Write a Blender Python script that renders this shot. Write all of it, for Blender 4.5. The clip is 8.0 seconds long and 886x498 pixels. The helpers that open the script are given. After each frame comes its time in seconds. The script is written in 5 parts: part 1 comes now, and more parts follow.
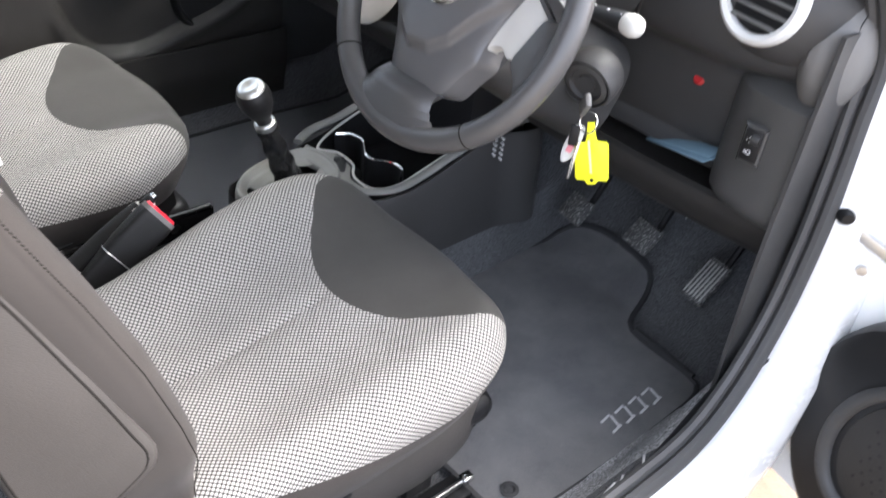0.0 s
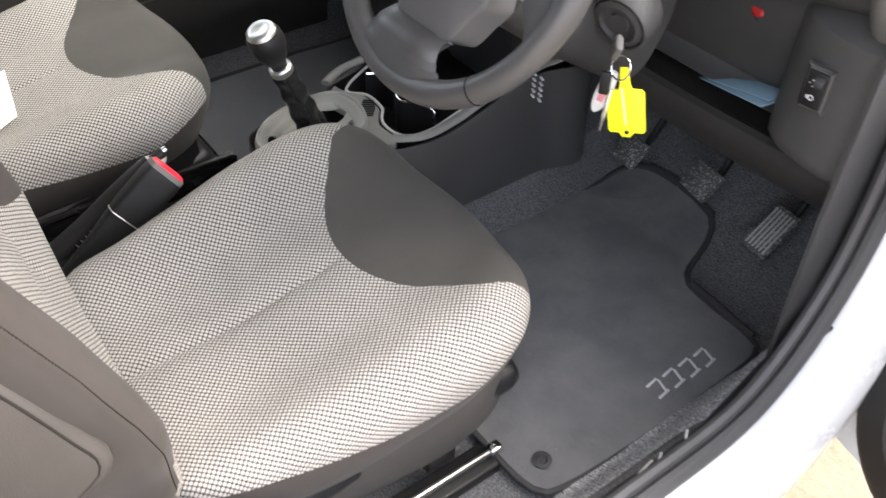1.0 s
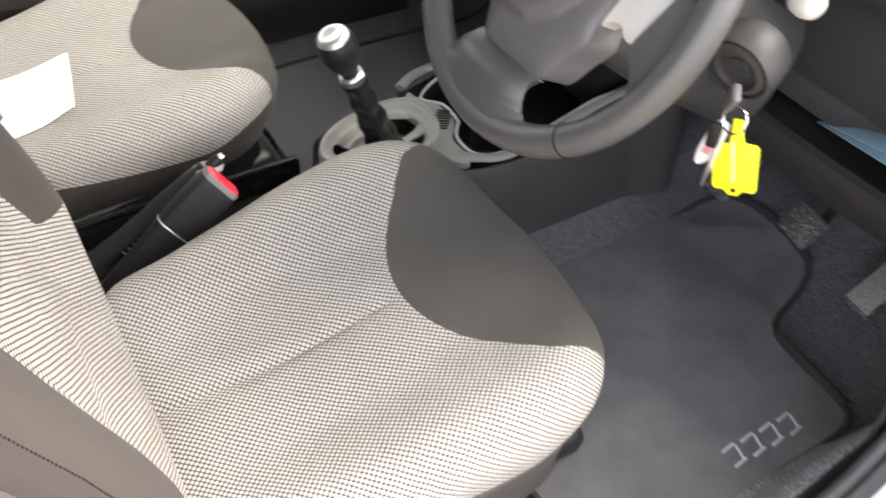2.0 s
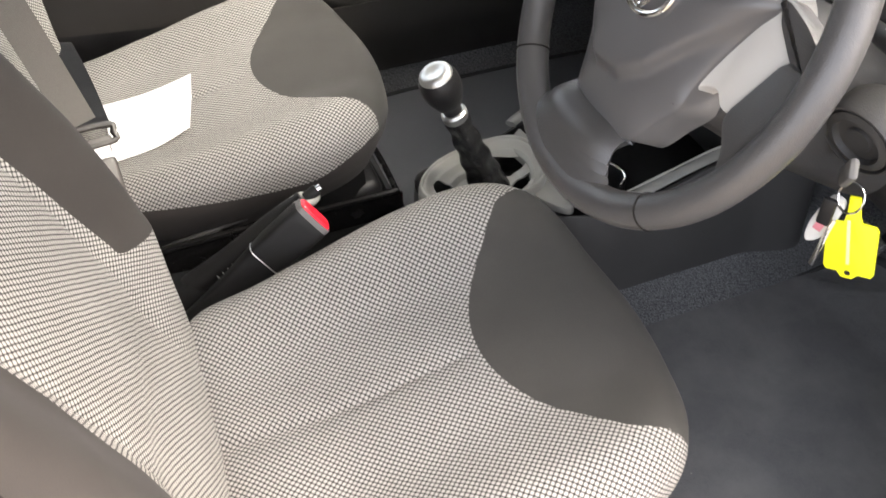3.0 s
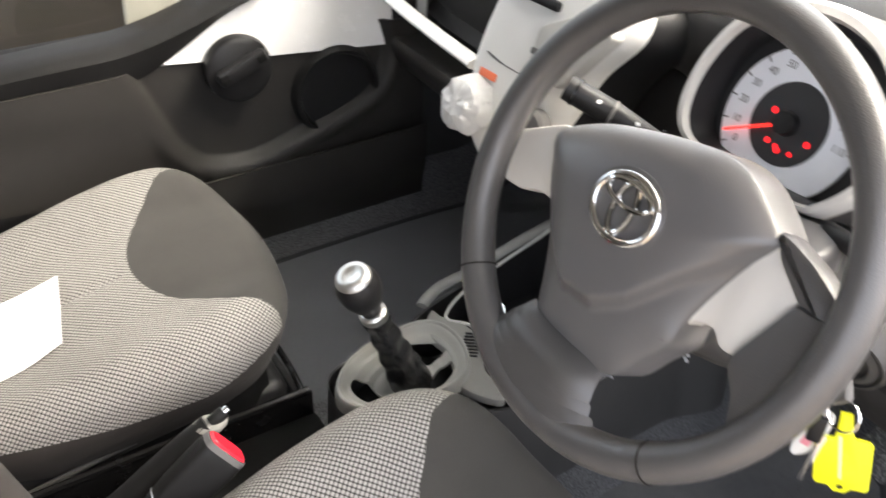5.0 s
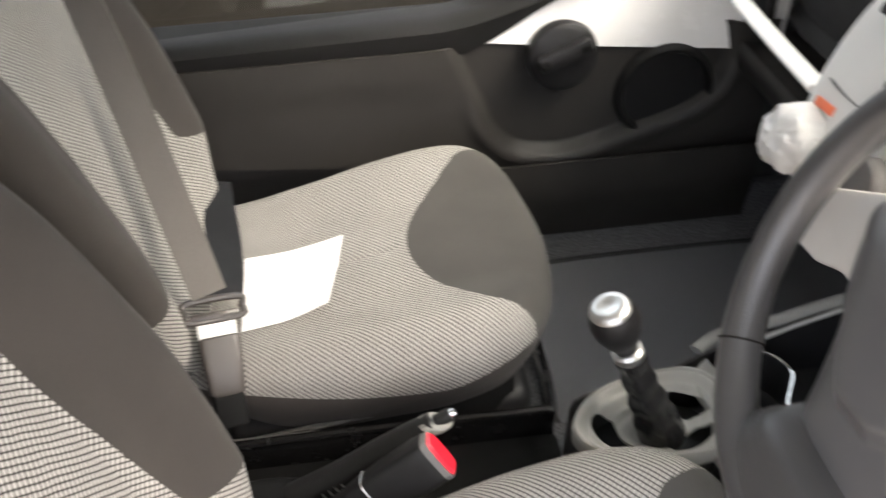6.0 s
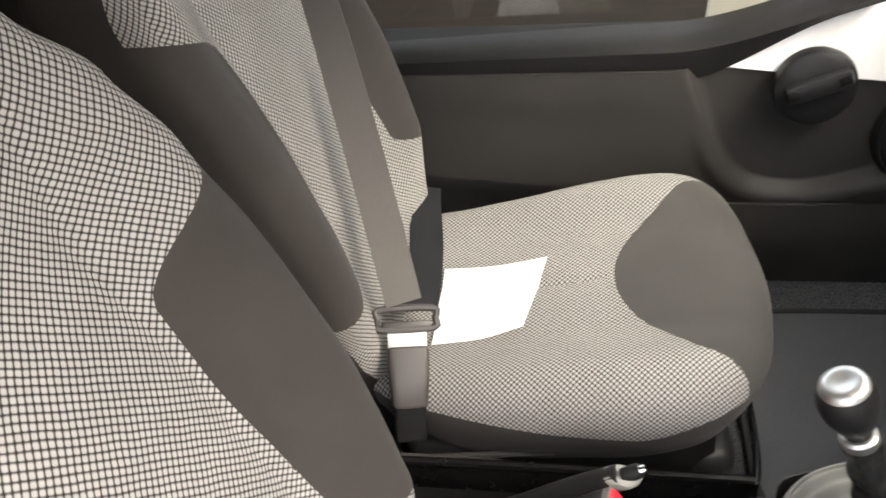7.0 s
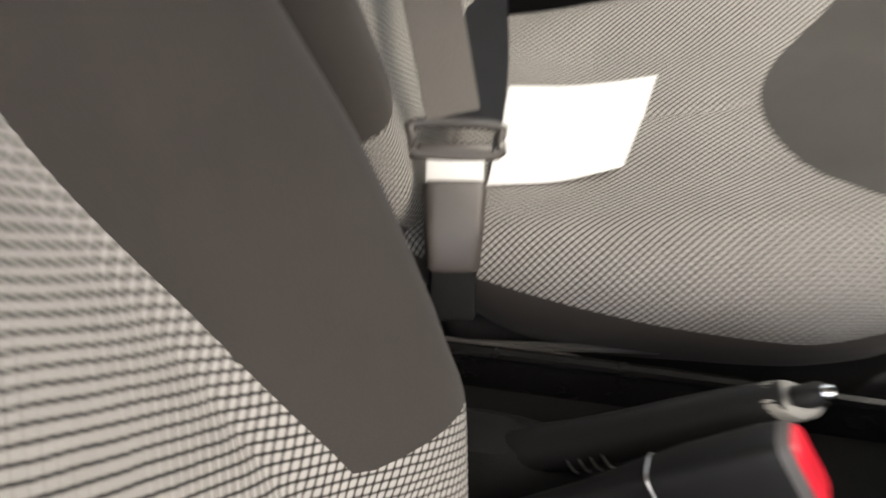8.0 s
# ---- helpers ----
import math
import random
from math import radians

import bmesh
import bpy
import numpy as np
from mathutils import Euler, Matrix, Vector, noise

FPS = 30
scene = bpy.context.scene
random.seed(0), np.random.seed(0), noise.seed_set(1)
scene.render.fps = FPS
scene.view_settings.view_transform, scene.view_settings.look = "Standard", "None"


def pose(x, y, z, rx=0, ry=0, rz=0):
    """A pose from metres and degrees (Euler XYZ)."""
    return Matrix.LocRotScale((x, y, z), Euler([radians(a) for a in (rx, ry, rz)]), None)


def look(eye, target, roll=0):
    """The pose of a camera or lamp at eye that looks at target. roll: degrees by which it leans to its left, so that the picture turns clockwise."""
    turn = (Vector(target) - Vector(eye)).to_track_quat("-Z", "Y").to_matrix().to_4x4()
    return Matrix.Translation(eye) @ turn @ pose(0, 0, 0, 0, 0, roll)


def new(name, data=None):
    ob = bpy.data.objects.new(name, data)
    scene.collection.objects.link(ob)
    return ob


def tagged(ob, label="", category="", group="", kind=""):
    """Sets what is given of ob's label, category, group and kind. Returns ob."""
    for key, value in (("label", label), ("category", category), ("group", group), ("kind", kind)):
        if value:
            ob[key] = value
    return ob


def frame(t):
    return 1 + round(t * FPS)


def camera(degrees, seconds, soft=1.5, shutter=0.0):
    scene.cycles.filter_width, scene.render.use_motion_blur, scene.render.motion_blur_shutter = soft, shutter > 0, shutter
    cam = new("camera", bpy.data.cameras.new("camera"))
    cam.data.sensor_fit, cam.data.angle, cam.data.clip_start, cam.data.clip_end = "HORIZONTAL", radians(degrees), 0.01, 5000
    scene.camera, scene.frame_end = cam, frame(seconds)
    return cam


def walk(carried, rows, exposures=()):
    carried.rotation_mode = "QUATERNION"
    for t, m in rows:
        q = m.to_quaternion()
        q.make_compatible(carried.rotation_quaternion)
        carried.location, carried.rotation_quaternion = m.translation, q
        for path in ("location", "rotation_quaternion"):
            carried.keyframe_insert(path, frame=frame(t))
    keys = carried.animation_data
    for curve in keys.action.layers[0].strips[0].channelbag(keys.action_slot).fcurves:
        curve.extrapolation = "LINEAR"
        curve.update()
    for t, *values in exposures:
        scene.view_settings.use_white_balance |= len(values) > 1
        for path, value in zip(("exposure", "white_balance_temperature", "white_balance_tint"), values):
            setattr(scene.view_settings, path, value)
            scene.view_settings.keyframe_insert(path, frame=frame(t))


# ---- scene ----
cam = camera(54.2, 8.0, soft=1.5, shutter=0.6)
PATH = [
    (0, (1.0912, -0.2468, 1.3412), (0.0113, 0.8306, 0.2083), 6.8),
    (0.5, (1.1050, -0.1342, 1.3347), (-0.0051, 0.7770, 0.0907), 2.3),
    (1, (1.0590, -0.1021, 1.3283), (-0.0443, 0.7604, 0.0443), 2.2),
    (1.5, (0.9844, -0.0915, 1.3297), (-0.0959, 0.7560, 0.0164), 3.7),
    (2, (0.9403, -0.0292, 1.3204), (-0.2002, 0.6936, -0.0163), 3.0),
    (2.2, (0.9276, -0.0011, 1.3190), (-0.3175, 0.6706, -0.0950), 2.2),
    (3.3, (0.8948, 0.0681, 1.3310), (-0.4703, 0.5253, -0.0570), -2.4),
    (3.5, (0.8635, 0.0701, 1.3350), (-0.4836, 0.6215, -0.0360), -1.9),
    (3.7, (0.8264, 0.0484, 1.3390), (-0.4747, 0.7801, 0.0080), 0),
    (4, (0.7846, 0.0298, 1.3491), (-0.4127, 0.8751, 0.1400), 1.3),
    (4.2, (0.7677, 0.0205, 1.3557), (-0.4393, 0.9111, 0.1896), 1.3),
    (5.3, (0.7173, 0.0694, 1.3425), (-0.6526, 0.7546, 0.2183), 1.7),
    (5.5, (0.6985, 0.0949, 1.3352), (-0.7212, 0.6140, 0.1841), 0.2),
    (6, (0.6655, 0.1432, 1.3274), (-0.8267, 0.2701, 0.1581), -3.0),
    (6.5, (0.6458, 0.1614, 1.3189), (-0.8765, 0.0440, 0.1881), -5.2),
    (7, (0.6055, 0.1448, 1.3034), (-0.8937, -0.1761, 0.1811), -6.3),
    (7.5, (0.5310, 0.1081, 1.2361), (-0.9024, -0.1851, 0.0240), -7.9),
    (7.7, (0.4780, 0.0900, 1.1700), (-0.8990, -0.2230, -0.1030), -7.2),
    (8, (0.3781, 0.0524, 1.0340), (-0.9459, -0.3005, -0.2824), -4.2),
]
EXPOSURES = [(0.0, 2.6, 6050, 10), (0.5, 2.68, 6300, 10), (1.0, 2.56, 6500, 10), (2.0, 2.8, 6700, 10), (3.5, 2.45, 6700, 10), (4.2, 2.65, 6750, 10), (5.4, 2.65, 6750, 10), (6.2, 2.5, 6750, 10), (7.0, 2.5, 6750, 10), (7.5, 2.42, 6750, 10), (8.0, 2.05, 6750, 10)]
walk(cam, [(t, look(eye, target, roll)) for t, eye, target, roll in PATH], EXPOSURES)

# ---- light ----
world = bpy.data.worlds.new("sky")
scene.world = world
world.use_nodes = True
wn = world.node_tree.nodes
sky = wn.new("ShaderNodeTexSky")
sky.sky_type = "NISHITA"
sky.sun_disc = False
sky.sun_elevation = radians(46)
sky.sun_rotation = radians(24)
sky.air_density = 0.4
sky.dust_density = 4.0
sky.ozone_density = 0.2
wn["Background"].inputs["Strength"].default_value = 0.15
haze = wn.new("ShaderNodeMix")
haze.data_type, haze.blend_type = "RGBA", "ADD"
haze.inputs[0].default_value = 1.0
haze.inputs[7].default_value = (2.75, 2.75, 2.75, 1)
world.node_tree.links.new(sky.outputs[0], haze.inputs[6])
world.node_tree.links.new(haze.outputs[2], wn["Background"].inputs["Color"])
sun = new("sun", bpy.data.lights.new("sun", "SUN"))
sun.data.energy, sun.data.angle, sun.data.color = 0.5, radians(36), (1.0, 0.95, 0.88)
sun.matrix_world = look((2.1, 4.7, 5.3), (0, 0, 0))


# ---- materials ----
class Mat:
    """A small builder for node materials."""

    def __init__(self, name, rough=0.6, metal=0.0, spec=0.5):
        self.m = bpy.data.materials.new(name)
        self.m.use_nodes = True
        self.n, self.l = self.m.node_tree.nodes, self.m.node_tree.links
        self.b = self.n["Principled BSDF"]
        self.b.inputs["Roughness"].default_value = rough
        self.b.inputs["Metallic"].default_value = metal
        self.b.inputs["Specular IOR Level"].default_value = spec
        self.tc = self.n.new("ShaderNodeTexCoord")

    def link(self, a, b):
        self.l.new(a, b)

    def noise(self, scale, detail=4.0, rough=0.6, coord="Object"):
        t = self.n.new("ShaderNodeTexNoise")
        t.inputs["Scale"].default_value, t.inputs["Detail"].default_value, t.inputs["Roughness"].default_value = scale, detail, rough
        self.link(self.tc.outputs[coord], t.inputs["Vector"])
        return t.outputs[0]

    def voronoi(self, scale, coord="Object"):
        t = self.n.new("ShaderNodeTexVoronoi")
        t.inputs["Scale"].default_value = scale
        self.link(self.tc.outputs[coord], t.inputs["Vector"])
        return t.outputs["Distance"]

    def math(self, op, a, b=0.0, c=0.0):
        t = self.n.new("ShaderNodeMath")
        t.operation = op
        for i, v in enumerate((a, b, c)):
            if isinstance(v, (int, float)):
                t.inputs[i].default_value = v
            else:
                self.link(v, t.inputs[i])
        return t.outputs[0]

    def ramp(self, fac, stops):
        t = self.n.new("ShaderNodeValToRGB")
        while len(t.color_ramp.elements) < len(stops):
            t.color_ramp.elements.new(0.5)
        for e, (p, c) in zip(t.color_ramp.elements, stops):
            e.position, e.color = p, (*c, 1) if len(c) == 3 else c
        self.link(fac, t.inputs[0])
        return t.outputs[0]

    def mix(self, fac, a, b, blend="MIX"):
        t = self.n.new("ShaderNodeMix")
        t.data_type, t.blend_type = "RGBA", blend
        for key, v in ((0, fac), (6, a), (7, b)):
            if isinstance(v, (int, float)):
                t.inputs[key].default_value = v
            elif isinstance(v, tuple):
                t.inputs[key].default_value = (*v, 1)
            else:
                self.link(v, t.inputs[key])
        return t.outputs[2]

    def colour(self, c):
        if isinstance(c, tuple):
            self.b.inputs["Base Color"].default_value = (*c, 1)
        else:
            self.link(c, self.b.inputs["Base Color"])

    def bump(self, height, strength=0.3, dist=0.001):
        t = self.n.new("ShaderNodeBump")
        t.inputs["Strength"].default_value, t.inputs["Distance"].default_value = strength, dist
        self.link(height, t.inputs["Height"])
        self.link(t.outputs[0], self.b.inputs["Normal"])

    def rough(self, fac, lo, hi):
        t = self.n.new("ShaderNodeMapRange")
        t.inputs[3].default_value, t.inputs[4].default_value = lo, hi
        self.link(fac, t.inputs[0])
        self.link(t.outputs[0], self.b.inputs["Roughness"])


def plastic(name, col, rough=0.5, grain=900.0, depth=0.25, vary=0.12, spec=0.5, wear=1.0):
    """Moulded plastic with a fine leather grain and slight large-scale fading."""
    k = Mat(name, rough, spec=spec)
    big = k.noise(6.0, 3.0)
    lo, hi = tuple(c * (1 - vary) for c in col), tuple(min(1, c * (1 + vary)) for c in col)
    k.colour(k.ramp(big, [(0.3, lo), (0.7, hi)]))
    k.rough(k.noise(25.0, 5.0), rough - 0.07 * wear, rough + 0.1 * wear)
    k.bump(k.voronoi(grain), depth, 0.0006)
    return k.m


def cloth(name, col, vary=0.1):
    """Smooth dark seat cloth with a very fine weave."""
    k = Mat(name, 0.9, spec=0.2)
    a = k.noise(9.0, 3.0)
    fine = k.noise(1400.0, 2.0)
    lo, hi = tuple(c * (1 - vary) for c in col), tuple(c * (1 + vary) for c in col)
    base = k.ramp(a, [(0.3, lo), (0.7, hi)])
    k.colour(k.mix(0.25, base, k.ramp(fine, [(0.35, (0.02, 0.02, 0.02)), (0.65, hi)])))
    k.b.inputs["Sheen Weight"].default_value = 0.05
    k.bump(fine, 0.25, 0.0005)
    return k.m


def net_fabric():
    """Light woven net: pale knots in rows, parted by dark threads; laid out in metres by the mesh's own UV."""
    k = Mat("woven_net", 0.85, spec=0.25)
    sep = k.n.new("ShaderNodeSeparateXYZ")
    k.link(k.tc.outputs["UV"], sep.inputs[0])
    wob = k.noise(35.0, 2.0)
    wob = k.math("MULTIPLY", k.math("SUBTRACT", wob, 0.5), 0.0022)
    # cut on the bias: the threads run at 45 degrees to the seat
    p = k.math("MULTIPLY", k.math("ADD", sep.outputs[0], sep.outputs[1]), 0.7071)
    q = k.math("MULTIPLY", k.math("SUBTRACT", sep.outputs[1], sep.outputs[0]), 0.7071)
    u = k.math("DIVIDE", k.math("ADD", p, wob), 0.0050)
    v = k.math("DIVIDE", k.math("ADD", q, wob), 0.0050)
    du = k.math("MULTIPLY", k.math("ABSOLUTE", k.math("SUBTRACT", k.math("FRACT", u), 0.5)), 2.0)
    dv = k.math("MULTIPLY", k.math("ABSOLUTE", k.math("SUBTRACT", k.math("FRACT", v), 0.5)), 2.0)
    d = k.math("POWER", k.math("ADD", k.math("POWER", du, 3.4), k.math("POWER", dv, 3.4)), 0.294)
    thread = k.noise(1800.0, 2.0, coord="UV")
    soil = k.noise(11.0, 4.0)
    d2 = k.math("ADD", d, k.math("MULTIPLY", k.math("SUBTRACT", thread, 0.5), 0.3))
    light = k.mix(soil, (0.33, 0.315, 0.29), (0.43, 0.415, 0.385))
    knot = k.ramp(d2, [(0.55, (1, 1, 1)), (1.02, (0, 0, 0))])
    k.colour(k.mix(knot, (0.022, 0.021, 0.019), light))
    k.bump(knot, 0.5, 0.0012)
    return k.m


def carpet(name, lo, hi, scale=420.0):
    k = Mat(name, 0.97, spec=0.1)
    f = k.noise(scale, 3.0, 0.7)
    big = k.noise(7.0, 4.0)
    tuft = k.ramp(f, [(0.35, lo), (0.7, hi)])
    k.colour(k.mix(k.math("MULTIPLY", big, 0.5), tuft, (lo[0] * 1.2, lo[1] * 1.2, lo[2] * 1.2)))
    k.bump(f, 0.8, 0.003)
    return k.m


def metal(name, col, rough):
    k = Mat(name, rough, 1.0)
    k.colour(k.mix(k.noise(60.0, 3.0), tuple(c * 0.85 for c in col), col))
    k.rough(k.noise(40.0), max(0.02, rough - 0.05), rough + 0.08)
    return k.m


def flat(name, col, rough=0.5, spec=0.5, glow=0.0):
    k = Mat(name, rough, spec=spec)
    k.colour(k.mix(k.noise(80.0, 3.0), tuple(c * 0.92 for c in col), col))
    if glow:
        k.b.inputs["Emission Color"].default_value = (*col, 1)
        k.b.inputs["Emission Strength"].default_value = glow
    return k.m


NET = net_fabric()
CLOTH = cloth("dark_cloth", (0.054, 0.0515, 0.0465))
CLOTH_SIDE = cloth("side_cloth", (0.0415, 0.0363, 0.032))
STITCH = flat("stitching", (0.02, 0.018, 0.016), 0.9, 0.1)
BLACK = plastic("black_plastic", (0.011, 0.011, 0.0115), 0.4, spec=0.3)
DASH = plastic("dash_plastic", (0.042, 0.0413, 0.0405), 0.48, 700.0, 0.4, spec=0.35)
DARKGREY = plastic("dark_grey_plastic", (0.06, 0.059, 0.057), 0.45, 900.0, 0.3)
GREY = plastic("grey_plastic", (0.12, 0.116, 0.11), 0.55, 800.0, 0.3)
LIGHTGREY = plastic("light_grey_plastic", (0.42, 0.415, 0.385), 0.5, 900.0, 0.2)
SILVER = plastic("silver_paint", (0.62, 0.62, 0.6), 0.32, 1500.0, 0.05, 0.05)
COVER = plastic("flank_plastic", (0.047, 0.0427, 0.0388), 0.5, 800.0, 0.3)
STACKGREY = plastic("stack_silver", (0.70, 0.70, 0.67), 0.36, 1500.0, 0.05, 0.06)
SILVERGREY = plastic("pod_silver", (0.50, 0.49, 0.46), 0.38, 1500.0, 0.06, 0.05)
SPOKE = plastic("spoke_silver", (0.60, 0.582, 0.54), 0.30, 1500.0, 0.06, 0.05)
RIM = plastic("wheel_leather", (0.068, 0.0655, 0.064), 0.29, 900.0, 0.35, 0.03, 0.6, 0.3)
PAD = plastic("wheel_pad", (0.108, 0.105, 0.104), 0.28, 1300.0, 0.25, 0.03, 0.6, 0.3)
DOORCARD = plastic("door_card", (0.0235, 0.0219, 0.02), 0.5, 600.0, 0.4, spec=0.3)
RUBBER = plastic("rubber", (0.05, 0.05, 0.05), 0.6, 300.0, 0.15)
CHROME = metal("chrome", (0.85, 0.85, 0.84), 0.08)
SATIN = metal("satin_silver", (0.62, 0.62, 0.60), 0.38)
STEEL = metal("steel", (0.55, 0.55, 0.54), 0.35)
CARPET = carpet("carpet", (0.036, 0.0364, 0.0374), (0.30, 0.304, 0.31))
CARPET_SILL = carpet("sill_carpet", (0.06, 0.06, 0.06), (0.75, 0.75, 0.76), 260.0)
def dusty_mat():
    """Short pile with paler dusty clouds and a few specks."""
    k = Mat("mat_pile", 0.97, spec=0.1)
    pile, cloud, speck = k.noise(900.0, 3.0, 0.7), k.noise(6.5, 5.0, 0.65), k.noise(160.0, 1.0)
    base = k.ramp(pile, [(0.35, (0.10, 0.10, 0.101)), (0.7, (0.23, 0.23, 0.232))])
    dust = k.ramp(cloud, [(0.42, (0, 0, 0)), (0.66, (0.85, 0.85, 0.85))])
    col = k.mix(dust, base, (0.225, 0.2225, 0.217))
    k.colour(k.mix(k.ramp(speck, [(0.80, (0, 0, 0)), (0.84, (1, 1, 1))]), col, (0.45, 0.44, 0.42)))
    k.bump(pile, 0.8, 0.003)
    return k.m


MAT = dusty_mat()
GLOSS = plastic("gloss_black", (0.006, 0.006, 0.0062), 0.24, 500.0, 0.12, spec=0.35)
DECK = plastic("deck_plastic", (0.20, 0.197, 0.183), 0.5, 900.0, 0.2)
RINGGREY = plastic("ring_plastic", (0.25, 0.246, 0.226), 0.5, 900.0, 0.25)
DISH = plastic("mid_grey_plastic", (0.26, 0.256, 0.235), 0.5, 900.0, 0.2)
MATDARK = carpet("mat_pile_dark", (0.10, 0.103, 0.11), (0.28, 0.286, 0.30), 900.0)
# also stands in for shade on inner valances, tunnel tray and brake boot
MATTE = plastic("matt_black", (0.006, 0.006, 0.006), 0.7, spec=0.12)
MATEDGE = plastic("mat_binding", (0.03, 0.03, 0.031), 0.7)
YELLOW = flat("yellow_tag", (0.88, 0.9, 0.02), 0.35)
DARKRED = flat("dull_red", (0.36, 0.014, 0.017), 0.4)
RED = flat("red_button", (0.75, 0.02, 0.04), 0.35)
PAPER = flat("paper", (0.85, 0.85, 0.84), 0.8, 0.2)
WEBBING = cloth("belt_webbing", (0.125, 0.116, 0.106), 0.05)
GRIP = plastic("grip_plastic", (0.010, 0.0098, 0.0096), 0.5, 1100.0, 0.25, spec=0.22)
BUCKLE = plastic("buckle_plastic", (0.042, 0.0365, 0.032), 0.4, 1500.0, 0.1)
PRINT = flat("pale_print", (0.58, 0.58, 0.58), 0.8, 0.1)
WHITEMARK = flat("white_print", (0.8, 0.8, 0.8), 0.6)
DIAL = flat("dial_white", (0.86, 0.88, 0.92), 0.5)
DIALDARK = flat("dial_dark", (0.03, 0.03, 0.032), 0.4)
WARN = flat("warning_lamp", (0.8, 0.008, 0.012), 0.4, glow=0.45)
NEEDLE = flat("needle_red", (0.85, 0.02, 0.015), 0.4, glow=0.5)
BLUECARD = flat("blue_card", (0.22, 0.34, 0.42), 0.25)
LINING = carpet("headlining", (0.4, 0.4, 0.38), (0.5, 0.5, 0.48), 600.0)

_k = Mat("white_body_paint", 0.22)
_k.b.inputs["Coat Weight"].default_value = 0.6
_k.colour(_k.ramp(_k.noise(5.0, 5.0), [(0.35, (0.76, 0.76, 0.74)), (0.65, (0.84, 0.84, 0.83))]))
_k.rough(_k.noise(30.0, 5.0), 0.18, 0.34)
WHITE = _k.m
_k = Mat("dark_body_paint", 0.45, spec=0.2)
_k.colour(_k.ramp(_k.noise(4.0, 4.0), [(0.3, (0.022, 0.020, 0.018)), (0.7, (0.034, 0.031, 0.028))]))
DARKPAINT = _k.m
_k = Mat("stone_paving", 0.9)
_n1, _n2 = _k.noise(3.0, 6.0), _k.noise(60.0, 5.0)
_k.colour(_k.mix(_n2, _k.ramp(_n1, [(0.3, (0.20, 0.155, 0.105)), (0.55, (0.32, 0.26, 0.185)), (0.75, (0.40, 0.345, 0.27))]), (0.25, 0.20, 0.145)))
_k.bump(_n2, 0.5, 0.01)
PAVING = _k.m
_k = Mat("window_glass", 0.0)
_k.b.inputs["Transmission Weight"].default_value = 1.0
_k.b.inputs["IOR"].default_value = 1.45
_k.colour((0.86, 0.9, 0.87))
GLASS = _k.m
_k = Mat("gear_gaiter", 0.26)
_k.colour(_k.ramp(_k.noise(20.0, 4.0), [(0.3, (0.007, 0.007, 0.007)), (0.7, (0.018, 0.018, 0.018))]))
_k.bump(_k.noise(120.0, 4.0), 0.4, 0.002)
GAITER = _k.m


# ---- helpers for building ----
def V(*a):
    return Vector(a)


def smooth(a, b, x):
    t = max(0.0, min(1.0, (x - a) / (b - a)))
    return t * t * (3 - 2 * t)


def lerp_table(tab, x):
    """Smoothly read a table of (x, y)."""
    if x <= tab[0][0]:
        return tab[0][1]
    for (x0, y0), (x1, y1) in zip(tab, tab[1:]):
        if x <= x1:
            return y0 + (y1 - y0) * smooth(0, 1, (x - x0) / (x1 - x0))
    return tab[-1][1]


def spline(pts, n, closed=False):
    """n points evenly along a Catmull-Rom curve through pts."""
    P = [np.array(p, float) for p in pts]
    m = len(P)
    out = []
    segs = m if closed else m - 1
    for i in range(segs):
        p1, p2 = P[i], P[(i + 1) % m]
        p0 = P[i - 1] if closed or i > 0 else 2 * p1 - p2
        p3 = P[(i + 2) % m] if closed or i + 2 < m else 2 * p2 - p1
        for t in np.linspace(0, 1, 24, endpoint=False):
            out.append(0.5 * (2 * p1 + (p2 - p0) * t + (2 * p0 - 5 * p1 + 4 * p2 - p3) * t * t + (3 * p1 - p0 - 3 * p2 + p3) * t ** 3))
    out.append(P[0] if closed else P[-1])
    out = np.array(out)
    d = np.r_[0, np.cumsum(np.linalg.norm(np.diff(out, axis=0), axis=1))]
    s = np.linspace(0, d[-1], n + 1)[:-1] if closed else np.linspace(0, d[-1], n)
    return [Vector([float(np.interp(q, d, out[:, k])) for k in range(out.shape[1])]) for q in s]


def loft(rings, closed=True, caps=(True, True)):
    """A skin over rings of equal length."""
    bm = bmesh.new()
    rows = [[bm.verts.new(p) for p in r] for r in rings]
    n = len(rows[0])
    for a, b in zip(rows, rows[1:]):
        for i in range(n if closed else n - 1):
            j = (i + 1) % n
            bm.faces.new((a[i], a[j], b[j], b[i]))
    if closed and caps[0]:
        bm.faces.new(rows[0][::-1])
    if closed and caps[1]:
        bm.faces.new(rows[-1])
    bmesh.ops.recalc_face_normals(bm, faces=bm.faces)
    return bm


